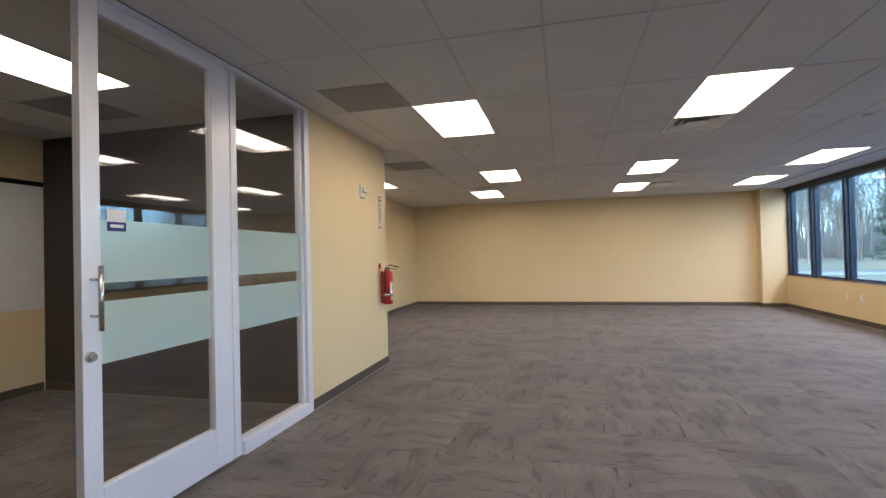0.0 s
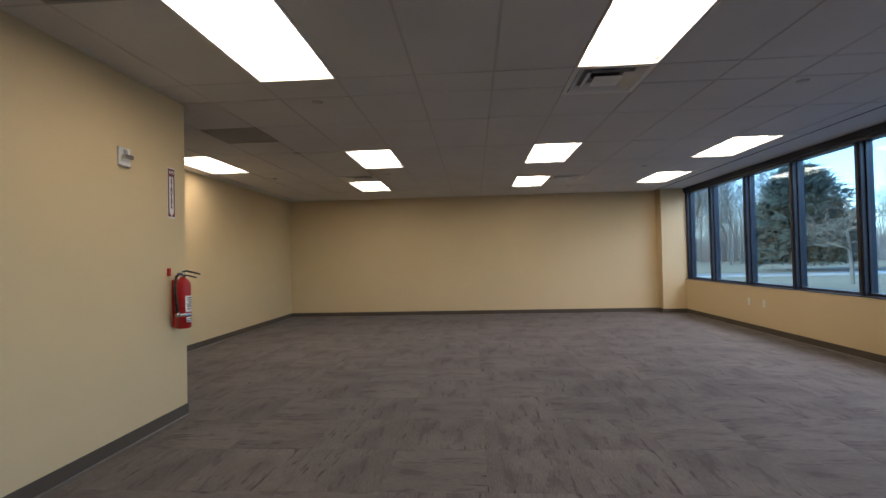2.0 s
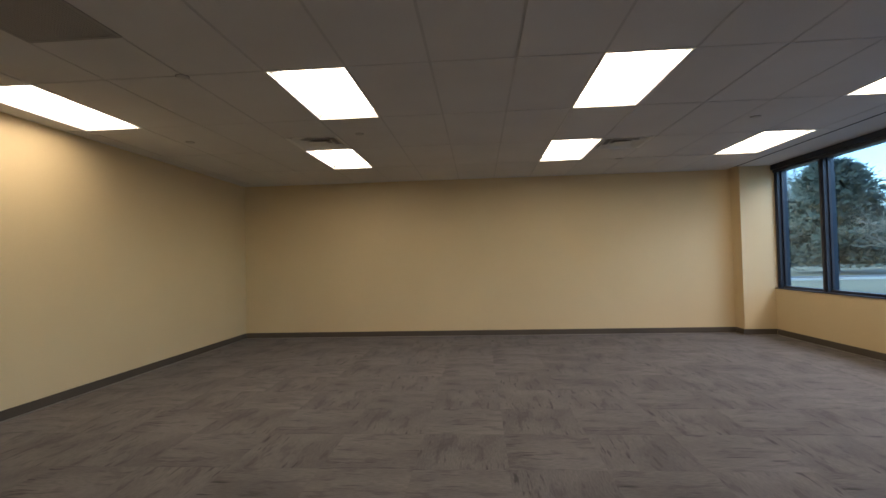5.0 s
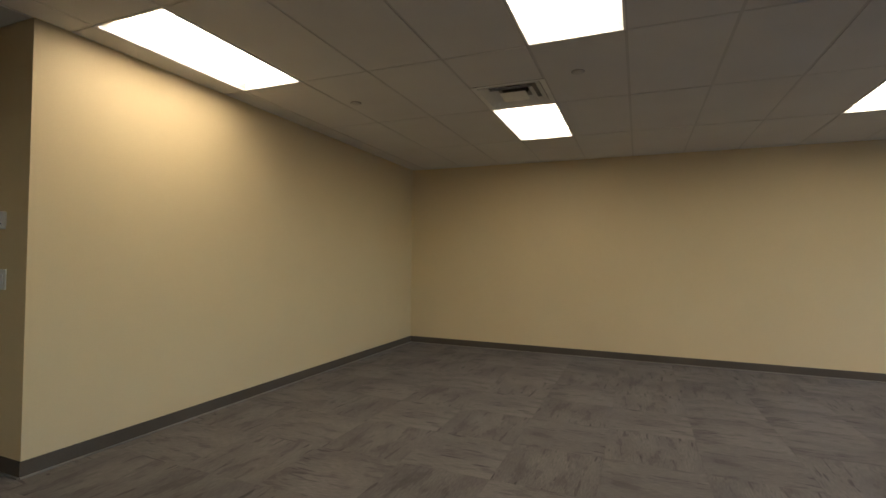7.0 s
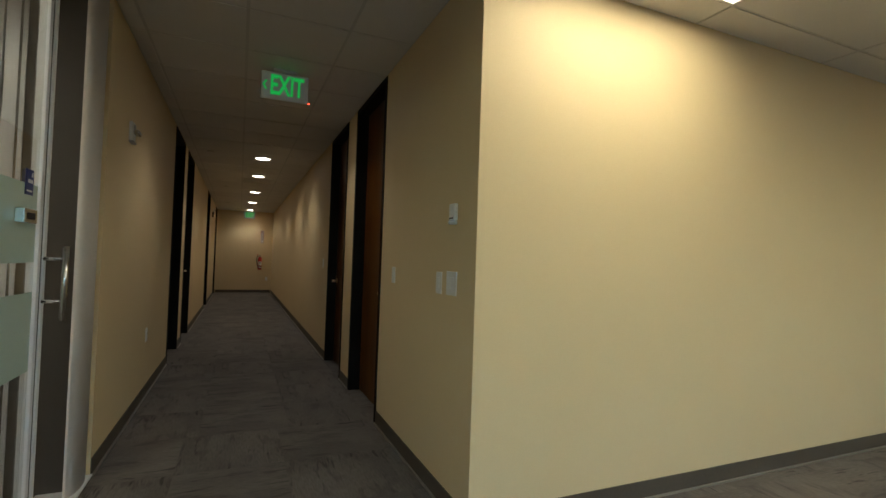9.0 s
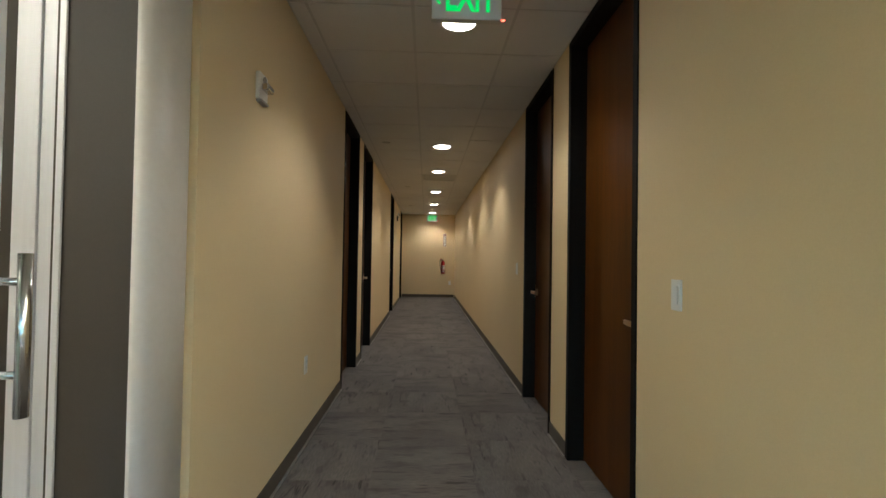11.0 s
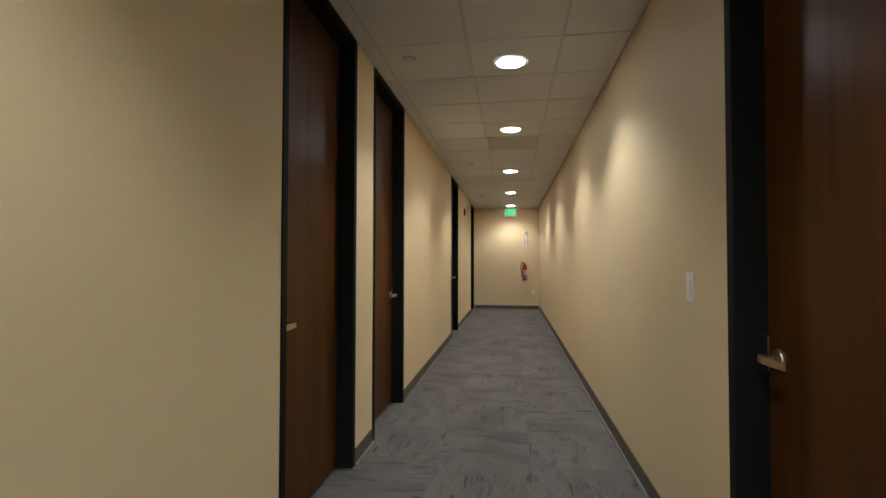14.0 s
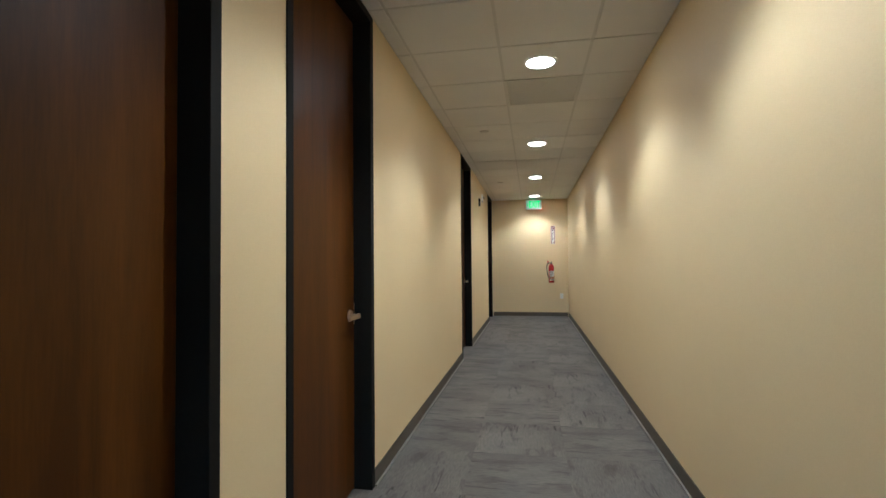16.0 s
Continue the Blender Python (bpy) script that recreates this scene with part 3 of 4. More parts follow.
leaf = thing("sliding_door", "silver aluminium glass sliding door with frosted bands, half open", "door")
X0, X1 = XG - 0.03, XG + 0.02
part("stile", box(bmnew(), X0, X1, 2.245, 2.343, 0.03, 2.69, 0.004), ALU, leaf)
part("stile", box(bmnew(), X0, X1, 3.12, 3.246, 0.03, 2.69, 0.004), ALU, leaf)
part("bottom_rail", box(bmnew(), X0, X1 - 0.001, 2.344, 3.119, 0.03, 0.29, 0.004), ALU, leaf)
part("top_rail", box(bmnew(), X0, X1 - 0.001, 2.344, 3.119, 2.61, 2.69, 0.004), ALU, leaf)
part("pane", box(bmnew(), X0 + 0.017, X0 + 0.027, 2.344, 3.119, 0.29, 2.61), GLASS, leaf)
bands(leaf, "x", X0 + 0.0275, X0 + 0.029, 2.35, 3.113, ((1.278, 1.594), (0.88, 1.187)))
pull = part("pull_handle", tube(bmnew(), (X1 + 0.06, 2.29, 1.055), (X1 + 0.06, 2.29, 1.365), 0.0125, n=16), STEEL, leaf, "brushed steel bar pull")
for z in (1.125, 1.30):
    part("standoff", tube(bmnew(), (X1, 2.29, z), (X1 + 0.06, 2.29, z), 0.008, n=12), STEEL, pull)
bm = tube(bmnew(), (X1, 2.28, 0.932), (X1 + 0.012, 2.28, 0.932), 0.026, n=20)
tube(bm, (X1 + 0.012, 2.28, 0.932), (X1 + 0.03, 2.28, 0.932), 0.018, 0.016, n=20)
part("lock_cylinder", bm, STEEL, leaf, "round steel lock cylinder")
card = thing("door_label", "small navy and white label stuck on the glass door", "label")
part("white_field", box(bmnew(), X0 + 0.0295, X0 + 0.032, 2.395, 2.50, 1.585, 1.65), PAPER, card)
part("navy_field", box(bmnew(), X0 + 0.0295, X0 + 0.033, 2.395, 2.50, 1.538, 1.585), NAVY, card)
part("text_bar", box(bmnew(), X0 + 0.0335, X0 + 0.0345, 2.41, 2.485, 1.556, 1.572), PAPER, card)

# whiteboard in the office
wb = thing("whiteboard", "large white wall-mounted board with a dark rail on the office wall", "whiteboard")
part("surface", box(bmnew(), -5.398, -5.385, 1.6, 4.48, 0.90, 2.22), BOARD, wb)
part("top_rail", box(bmnew(), -5.398, -5.37, 1.6, 4.48, 2.222, 2.27, 0.003), FRAME, wb, "dark rail above the board")
baseboard("baseboard_office", [(-5.40, YS, -5.40, 4.48, 1, 0), (-5.38, 4.50, XG - 0.13, 4.50, 0, -1)])

# ---------- fire extinguishers, sign, wall devices ----------
def fire_extinguisher(at, name_label):
    """Hangs on a wall whose face is x = 0 and faces +x; origin on the floor line."""
    t = thing("fire_extinguisher", name_label, "fire extinguisher", at=at)
    r, c = 0.062, 0.085
    part("cylinder", lathe(bmnew(), [(0.05, 0.79), (r, 0.80), (r, 1.14), (0.058, 1.175), (0.042, 1.20), (0.024, 1.212), (0.022, 1.225)], 28, (c, 0, 0)), RED, t, "glossy red cylinder")
    part("bracket", box(bmnew(), 0.0, 0.022, -0.022, 0.022, 0.80, 1.20, 0.002), RED, t)
    bm = lathe(bmnew(), [(r + 0.002, 0.893), (r + 0.003, 0.895), (r + 0.003, 0.915), (r + 0.002, 0.917)], 28, (c, 0, 0))
    part("strap", bm, STEEL, t)
    valve = part("valve", lathe(bmnew(), [(0.020, 1.222), (0.024, 1.225), (0.024, 1.245), (0.016, 1.25), (0.016, 1.265), (0.010, 1.268)], 20, (c, 0, 0)), STEEL, t)
    bm = bmnew()
    pts = [(c - 0.01, 0, 1.262), (c + 0.03, 0.0, 1.275), (c + 0.085, 0.0, 1.262), (c + 0.15, 0.0, 1.245)]
    for p, q in zip(pts, pts[1:]):
        tube(bm, p, q, 0.008, n=10)
    pts = [(c, 0, 1.242), (c + 0.06, 0, 1.232), (c + 0.12, 0, 1.216)]
    for p, q in zip(pts, pts[1:]):
        tube(bm, p, q, 0.006, n=10)
    part("lever", bm, BLACK, valve)
    part("gauge", tube(bmnew(), (c + 0.015, -0.02, 1.236), (c + 0.015, -0.034, 1.236), 0.016, n=18), STEEL, valve)
    bm = bmnew()
    pts = [(c, -0.022, 1.245), (c, -0.055, 1.252), (c, -0.088, 1.225), (c, -0.102, 1.17), (c, -0.102, 1.10), (c, -0.092, 1.02), (c, -0.078, 0.95), (c, -0.068, 0.92)]
    for p, q in zip(pts, pts[1:]):
        tube(bm, p, q, 0.010, n=10)
    part("hose", bm, BLACK, t, "black rubber hose")
    part("nozzle", tube(bmnew(), (c, -0.069, 0.935), (c, -0.067, 0.885), 0.012, 0.015, n=12), STEEL, t, "steel hose clip and nozzle")
    bm = bmnew()
    for z0, z1, a0, a1, mat in ((0.930, 1.065, -42, 62, 0), (0.842, 0.886, -36, 55, 0)):
        n = 10
        ps = [radians(a0 + (a1 - a0) * i / n) for i in range(n + 1)]
        v0 = [bm.verts.new((c + (r + 0.0012) * math.cos(p), (r + 0.0012) * math.sin(p), z0)) for p in ps]
        v1 = [bm.verts.new((c + (r + 0.0012) * math.cos(p), (r + 0.0012) * math.sin(p), z1)) for p in ps]
        for i in range(n):
            bm.faces.new((v0[i], v0[i + 1], v1[i + 1], v1[i])).smooth = True
    part("label", bm, PAPER, t, "white instruction labels")
    for z, a0, a1 in ((1.048, -30, 45), (1.03, -34, 20), (1.012, -20, 40), (0.994, -34, 10), (0.976, -30, 35), (0.955, -30, 5), (0.872, -26, 40), (0.857, -28, 20)):
        n = 5
        bm = bmnew()
        ps = [radians(a0 + (a1 - a0) * i / n) for i in range(n + 1)]
        v0 = [bm.verts.new((c + (r + 0.002) * math.cos(p), (r + 0.002) * math.sin(p), z - 0.004)) for p in ps]
        v1 = [bm.verts.new((c + (r + 0.002) * math.cos(p), (r + 0.002) * math.sin(p), z + 0.004)) for p in ps]
        for i in range(n):
            bm.faces.new((v0[i], v0[i + 1], v1[i + 1], v1[i]))
        part("printed_line", bm, INK, t)
    part("hook", box(bmnew(), 0.0, 0.022, -0.085, -0.058, 1.235, 1.30, 0.003), RED, t)
    return t


fire_extinguisher(pose(XG, 6.115, -0.006), "red fire extinguisher with black hose hung on the beige wall")
fire_extinguisher(pose(XE, 7.70, 0), "red fire extinguisher hung on the corridor end wall")


def extinguisher_sign(at, z0=1.73, z1=2.13):
    t = thing("fire_extinguisher_sign", "narrow white vertical sign with maroon border and arrow", "sign", "extinguisher signs", at)
    w = 0.05
    part("plate", box(bmnew(), 0.0, 0.003, -w, w, z0, z1), PAPER, t)
    part("top_block", box(bmnew(), 0.003, 0.004, -w + 0.006, w - 0.006, z1 - 0.075, z1 - 0.008), MAROON, t)
    bm = box(bmnew(), 0.003, 0.004, -w + 0.006, -w + 0.021, z0 + 0.01, z1 - 0.076)
    box(bm, 0.003, 0.004, w - 0.021, w - 0.006, z0 + 0.01, z1 - 0.076)
    part("border", bm, MAROON, t)
    bm = bmnew()
    for a in ((-w + 0.016, z0 + 0.01, 0.0, z0 + 0.012, -w + 0.016, z0 + 0.05), (w - 0.016, z0 + 0.01, w - 0.016, z0 + 0.05, 0.0, z0 + 0.012)):
        v = [bm.verts.new((x, a[i], a[i + 1])) for x in (0.003, 0.004) for i in (0, 2, 4)]
        bm.faces.new(v[:3])
        bm.faces.new(v[3:][::-1])
        for i in range(3):
            bm.faces.new((v[i], v[(i + 1) % 3], v[3 + (i + 1) % 3], v[3 + i]))
    part("arrow_corner", bm, MAROON, t)
    letters("word", "FIRE", 0.034, PAPER, t, pose(0.0045, 0, z1 - 0.04, 90, 0, 90), 0.0006, bold=0.0006)
    for i, ch in enumerate("EXTINGUISHER"):
        letters("letter", ch, 0.033, INK, t, pose(0.0045, 0, z1 - 0.096 - i * 0.0215, 90, 0, 90), 0.0006, bold=0.0016)
    return t


extinguisher_sign(pose(XG, 6.10, 0), 1.72, 2.145)
extinguisher_sign(pose(XE, 7.75, 0), 1.69, 2.11)


def strobe(at):
    """Fire alarm strobe on a wall x = 0 facing +x."""
    t = thing("fire_alarm_strobe", "small white fire alarm strobe mounted on the wall", "alarm", "wall alarm strobes", at)
    part("back_box", box(bmnew(), 0, 0.022, -0.058, 0.058, -0.065, 0.065, 0.006), PLASTIC, t)
    part("strobe_lens", box(bmnew(), 0.0225, 0.058, -0.042, 0.046, -0.020, 0.012, 0.008), STEEL, t, "clear silvery strobe lens")
    part("sounder", tube(bmnew(), (0.022, 0, 0.035), (0.028, 0, 0.035), 0.018, n=18), GRILLE, t)
    part("base_lip", box(bmnew(), 0.0, 0.03, -0.05, 0.05, -0.078, -0.0655, 0.004), GRILLE, t)
    return t


strobe(pose(XG, 5.54, 2.125))
strobe(pose(-5.72, YL, 2.10, 0, 0, 90))
strobe(pose(-16.85, YL, 2.50, 0, 0, 90))


def wall_plate(at, w, h, kind):
    t = thing({"switch": "light_switch", "outlet": "power_outlet", "blank": "wall_plate"}[kind],
              {"switch": "white rocker light switch plate on the beige wall", "outlet": "white duplex power outlet low on the beige wall", "blank": "white blank wall plate on the beige wall"}[kind],
              {"switch": "light switch", "outlet": "outlet", "blank": "wall plate"}[kind], at=at)
    part("plate", box(bmnew(), 0, 0.007, -w / 2, w / 2, -h / 2, h / 2, 0.002), PLASTIC, t)
    n = max(1, round(w / 0.07)) if kind == "switch" else 0
    for i in range(n):
        c = (i - (n - 1) / 2) * 0.046
        part("rocker", box(bmnew(), 0.0075, 0.011, c - 0.016, c + 0.016, -0.033, 0.033, 0.0015), WHITE, t)
    if kind == "outlet":
        for z in (-0.02, 0.02):
            o = part("socket", box(bmnew(), 0.0075, 0.010, -0.016, 0.016, z - 0.014, z + 0.014, 0.002), WHITE, t)
            bm = box(bmnew(), 0.0101, 0.0106, -0.008, -0.005, z - 0.004, z + 0.006)
            box(bm, 0.0101, 0.0106, 0.005, 0.008, z - 0.004, z + 0.006)
            part("slot", bm, BLACK, o)
    return t


RW, LW, WW = -90, 90, 180
wall_plate(pose(-4.30, YR, 1.16, 0, 0, RW), 0.075, 0.12, "switch")
wall_plate(pose(-4.13, YR, 1.165, 0, 0, RW), 0.125, 0.125, "switch")
wall_plate(pose(-5.15, YR, 1.17, 0, 0, RW), 0.07, 0.115, "switch")
wall_plate(pose(-8.285, YR, 1.20, 0, 0, RW), 0.075, 0.12, "switch")
wall_plate(pose(-6.72, YL, 0.55, 0, 0, LW), 0.075, 0.12, "outlet")
wall_plate(pose(XW, 10.62, 0.475, 0, 0, WW), 0.075, 0.12, "outlet")
wall_plate(pose(XW, 10.20, 0.475, 0, 0, WW), 0.075, 0.12, "blank")
wall_plate(pose(XE, 7.93, 0.48, 0, 0, 0), 0.075, 0.12, "outlet")
th = thing("thermostat", "small white thermostat with a dark lower edge on the wall", "thermostat", at=pose(-4.115, YR, 1.535, 0, 0, RW))
part("housing", box(bmnew(), 0, 0.024, -0.034, 0.034, -0.044, 0.046, 0.006), PLASTIC, th)
part("sensor_lip", lathe(bmnew(), [(0.022, -0.062), (0.028, -0.055), (0.028, -0.047), (0.02, -0.0455)], 18, (0.012, 0, 0)), PLASTIC, th)
part("slot", box(bmnew(), 0.0245, 0.026, -0.02, 0.026, -0.034, -0.027), INK, th)
dt = thing("smoke_detector_plate", "small dark wall sensor above the corridor door", "sensor", at=pose(-16.3, YL, 2.35, 0, 0, LW))
part("housing", box(bmnew(), 0, 0.03, -0.03, 0.03, -0.07, 0.07, 0.005), FRAME, dt)
part("face", box(bmnew(), 0.031, 0.033, -0.02, 0.02, -0.05, 0.05), GRILLE, dt)


def exit_sign(at, chevron=True):
    """Faces +x, hangs from z = 0."""
    t = thing("exit_sign", "grey ceiling-hung exit sign with lit green letters and arrow", "exit sign", "corridor exit signs", at)
    part("canopy", box(bmnew(), -0.03, 0.03, -0.09, 0.09, -0.025, 0.0, 0.004), SIGNFACE, t)
    part("housing", box(bmnew(), -0.022, 0.022, -0.178, 0.178, -0.245, -0.026, 0.006), SIGNFACE, t)
    part("face_plate", box(bmnew(), 0.0221, 0.0228, -0.172, 0.172, -0.239, -0.032), GLOWFACE, t, "faintly backlit grey face")
    letters("letters", "EXIT", 0.212, GREEN, t, pose(0.0240, 0.016, -0.135, 90, 0, 90) @ Matrix.Diagonal((0.585, 1, 1, 1)), 0.001, "glowing green letters", bold=0.006)
    bm = bmnew()
    for s in (1, -1):
        v = [bm.verts.new((x, y, z)) for x in (0.0229, 0.0250) for y, z in ((-0.165, -0.135), (-0.150, -0.135), (-0.128, -0.135 + s * 0.036), (-0.143, -0.135 + s * 0.036))]
        bm.faces.new(v[:4])
        bm.faces.new(v[4:][::-1])
        for i in range(4):
            bm.faces.new((v[i], v[(i + 1) % 4], v[4 + (i + 1) % 4], v[4 + i]))
    part("chevron", bm, GREEN, t, "glowing green arrow")
    part("pilot_lamp", tube(bmnew(), (0.0, 0.178, -0.232), (0.0, 0.196, -0.232), 0.005, n=10), PILOT, t)
    return t


exit_sign(pose(-5.8, 7.335, H))
exit_sign(pose(XE + 0.12, 7.32, H))

# ---------- corridor doors ----------
def office_door(number, x0, x1, face, side, lever_at_high, handle=True):
    """A full-height door between x0 and x1 in a wall whose corridor face is y = face; side +1: the corridor lies on the +y side."""
    t = thing("door_%d" % number, "closed dark-stained wooden door in a black full-height frame", "door", kind="structure")
    d = 0.14

    def yb(a, b):
        u, v = face - side * a, face - side * b
        return min(u, v), max(u, v)

    y0, y1 = yb(-0.006, d)
    w = 0.05
    part("jamb", box(bmnew(), x0, x0 + w, y0, y1, 0, H - 0.003, 0.003), FRAME, t)
    part("jamb", box(bmnew(), x1 - w, x1, y0, y1, 0, H - 0.003, 0.003), FRAME, t)
    part("head", box(bmnew(), x0 + w, x1 - w, y0, y1, H - 0.045, H - 0.003), FRAME, t)
    y0, y1 = yb(0.100, 0.139)
    lf = part("door_leaf", box(bmnew(), x0 + w + 0.003, x1 - w - 0.003, y0, y1, 0.010, H - 0.048, 0.002), WOOD, t, "flush dark cherry-stained veneer leaf")
    if handle:
        hx = (x1 - w - 0.07) if lever_at_high else (x0 + w + 0.07)
        to = -1 if lever_at_high else 1
        yf = face - side * 0.100
        bm = tube(bmnew(), (hx, yf, 0.994), (hx, yf + side * 0.012, 0.994), 0.034, 0.030, n=24)
        rose = part("handle_rose", bm, BRASS, lf, "satin metal rose")
        bm = tube(bmnew(), (hx, yf + side * 0.012, 0.994), (hx, yf + side * 0.055, 0.994), 0.011, n=14)
        rows = []
        for u, out, half, thick in ((-0.016, 0.050, 0.013, 0.010), (0.0, 0.051, 0.0155, 0.012), (0.06, 0.056, 0.0145, 0.009), (0.128, 0.050, 0.0125, 0.007)):
            y0, y1 = yf + side * out, yf + side * (out + thick)
            rows.append([bm.verts.new((hx + to * u, y, 0.994 + z)) for y, z in ((y0, -half), (y1, -half * 0.8), (y1, half * 0.8), (y0, half))])
        for p, q in zip(rows, rows[1:]):
            for k in range(4):
                bm.faces.new((p[k], p[(k + 1) % 4], q[(k + 1) % 4], q[k]))
        bm.faces.new(rows[0])
        bm.faces.new(rows[-1][::-1])
        bmesh.ops.recalc_face_normals(bm, faces=bm.faces)
        part("lever_handle", bm, BRASS, lf, "satin metal lever")
        part("latch_plate", box(bmnew(), *sorted((hx - to * 0.0665, hx - to * 0.0655)), *yb(0.097, 0.0995), 0.94, 1.06), BRASS, lf)
    return t


office_door(1, *DOORS_R[0], YR, -1, True)
office_door(2, *DOORS_R[1], YR, -1, False)
office_door(3, *DOORS_L[0], YL, 1, True)
office_door(4, *DOORS_L[1], YL, 1, False)
office_door(5, *DOORS_L[2], YL, 1, False)
office_door(6, *DOORS_L[3], YL, 1, False, False)
# unseen blocking walls, added so the rooms behind the doors stay closed and dark
structure("blocker_behind_north", box(bmnew(), XE, XA - 0.14, YR + 0.16, YR + 0.2, 0, TOP), DARK, "unseen wall added to close off light behind the doors", "wall")
structure("blocker_behind_south", box(bmnew(), XE, -5.66, YL - 0.2, YL - 0.16, 0, TOP), DARK, "unseen wall added to close off light behind the doors", "wall")

# ---------- glazed front of the small room at the corridor mouth ----------
front = thing("glazed_corridor_front", "silver aluminium framed glass front with frosted bands beside the corridor", "partition", kind="structure")
Y0, Y1 = 6.165, 6.235
part("pane", box(bmnew(), -3.28, XG - 0.19, Y0 + 0.03, Y0 + 0.04, 0.10, 2.68), GLASS, front)
bands(front, "y", Y0 + 0.0405, Y0 + 0.042, -3.27, XG - 0.2, ((1.22, 1.55), (0.78, 1.10)))
part("stile", box(bmnew(), -3.36, -3.28, Y0, Y1, 0, 2.70, 0.004), ALU, front)
part("stile", box(bmnew(), XG - 0.19, XG - 0.132, Y0, Y1, 0, 2.70, 0.004), ALU, front)
part("bottom_rail", box(bmnew(), -3.279, XG - 0.191, Y0, Y1, 0, 0.10, 0.004), ALU, front)
part("head_rail", box(bmnew(), -5.0, XG - 0.132, Y0, Y1 + 0.06, 2.702, 2.738, 0.004), ALU, front)
leaf = thing("sliding_glass_door", "glass sliding door with frosted bands and silver edges, partly open", "door")
Y0, Y1 = 6.262, 6.305
part("stile", box(bmnew(), -4.385, -4.352, Y0, Y1, 0.012, 2.69, 0.003), ALU, leaf)
part("black_strip", box(bmnew(), -4.351, -4.338, Y0 + 0.004, Y1 - 0.006, 0.012, 2.69), BLACK, leaf)
part("glazing_stop", box(bmnew(), -4.337, -4.305, Y0, Y1 - 0.004, 0.012, 2.69, 0.003), ALU, leaf)
part("stile", box(bmnew(), -3.34, -3.26, Y0, Y1, 0.012, 2.69, 0.004), ALU, leaf)
part("bottom_rail", box(bmnew(), -4.304, -3.341, Y0, Y1 - 0.001, 0.012, 0.14, 0.004), ALU, leaf)
part("top_rail", box(bmnew(), -4.304, -3.341, Y0, Y1 - 0.001, 2.60, 2.69, 0.004), ALU, leaf)
part("pane", box(bmnew(), -4.304, -3.341, Y0 + 0.017, Y0 + 0.027, 0.14, 2.60), GLASS, leaf)
bands(leaf, "y", Y0 + 0.0275, Y0 + 0.029, -4.295, -3.35, ((1.22, 1.53), (0.78, 1.10)))
pull = part("pull_handle", tube(bmnew(), (-4.355, Y1 + 0.075, 0.975), (-4.355, Y1 + 0.075, 1.29), 0.0125, n=16), STEEL, leaf, "brushed steel bar pull")
for z in (1.055, 1.235):
    part("standoff", tube(bmnew(), (-4.355, Y1, z), (-4.355, Y1 + 0.075, z), 0.008, n=12), STEEL, pull)
lock = part("lock_box", box(bmnew(), -4.205, -4.085, Y0 + 0.03, Y0 + 0.062, 1.372, 1.428, 0.004), STEEL, leaf, "brushed steel lock box on the glass")
part("recess", box(bmnew(), -4.180, -4.105, Y0 + 0.0622, Y0 + 0.0632, 1.387, 1.412), DARK, lock)
card = thing("door_label", "small navy label with white print stuck on the glass door", "label")
part("navy_field", box(bmnew(), -4.240, -4.165, Y0 + 0.030, Y0 + 0.033, 1.485, 1.585, 0.001), NAVY, card)
bm = box(bmnew(), -4.230, -4.218, Y0 + 0.0332, Y0 + 0.0342, 1.556, 1.574)
box(bm, -4.230, -4.185, Y0 + 0.0332, Y0 + 0.0342, 1.532, 1.546)
box(bm, -4.225, -4.175, Y0 + 0.0332, Y0 + 0.0342, 1.497, 1.504)
part("text_bar", bm, PAPER, card)
post = thing("curved_end_post", "pale grey curved metal post ending the glass front", "post")
bm = bmnew()
prof = [(-4.84, 6.285)] + [(-4.98 + 0.14 * math.cos(math.pi * i / 10), 6.295 + 0.04 * math.sin(math.pi * i / 10)) for i in range(11)] + [(-5.12, 6.285)]
rows = [[bm.verts.new((x, y, z)) for x, y in prof] for z in (0.015, H - 0.004)]
for i in range(len(prof)):
    bm.faces.new((rows[0][i], rows[0][(i + 1) % len(prof)], rows[1][(i + 1) % len(prof)], rows[1][i])).smooth = 0 < i < 11
bm.faces.new(rows[0][::-1])
bm.faces.new(rows[1])
part("shell", bm, CREAM, post)
part("base_plate", box(bmnew(), -5.13, -4.70, 6.15, 6.345, 0.0, 0.014, 0.003), ALU, post)

# ---------- outdoors ----------
ground = structure("ground", box(bmnew(), -900, 900, -900, 900, -0.9, -0.45), LAWN, "dull winter lawn round the building", "ground")
bm = box(bmnew(), 6.2, 60, -60, 15.5, -0.448, -0.42)
box(bm, 6.2, 60, 36.0, 41.0, -0.448, -0.42)
structure("road", bm, ASPHALT, "pale wet asphalt drive and parking", "road")
bm = box(bmnew(), 6.2, 60, 15.5, 15.65, -0.448, -0.30, 0.01)
box(bm, 6.2, 60, 35.85, 36.0, -0.448, -0.30, 0.01)
structure("kerb", bm, KERB, "concrete kerb along the drive", "kerb")


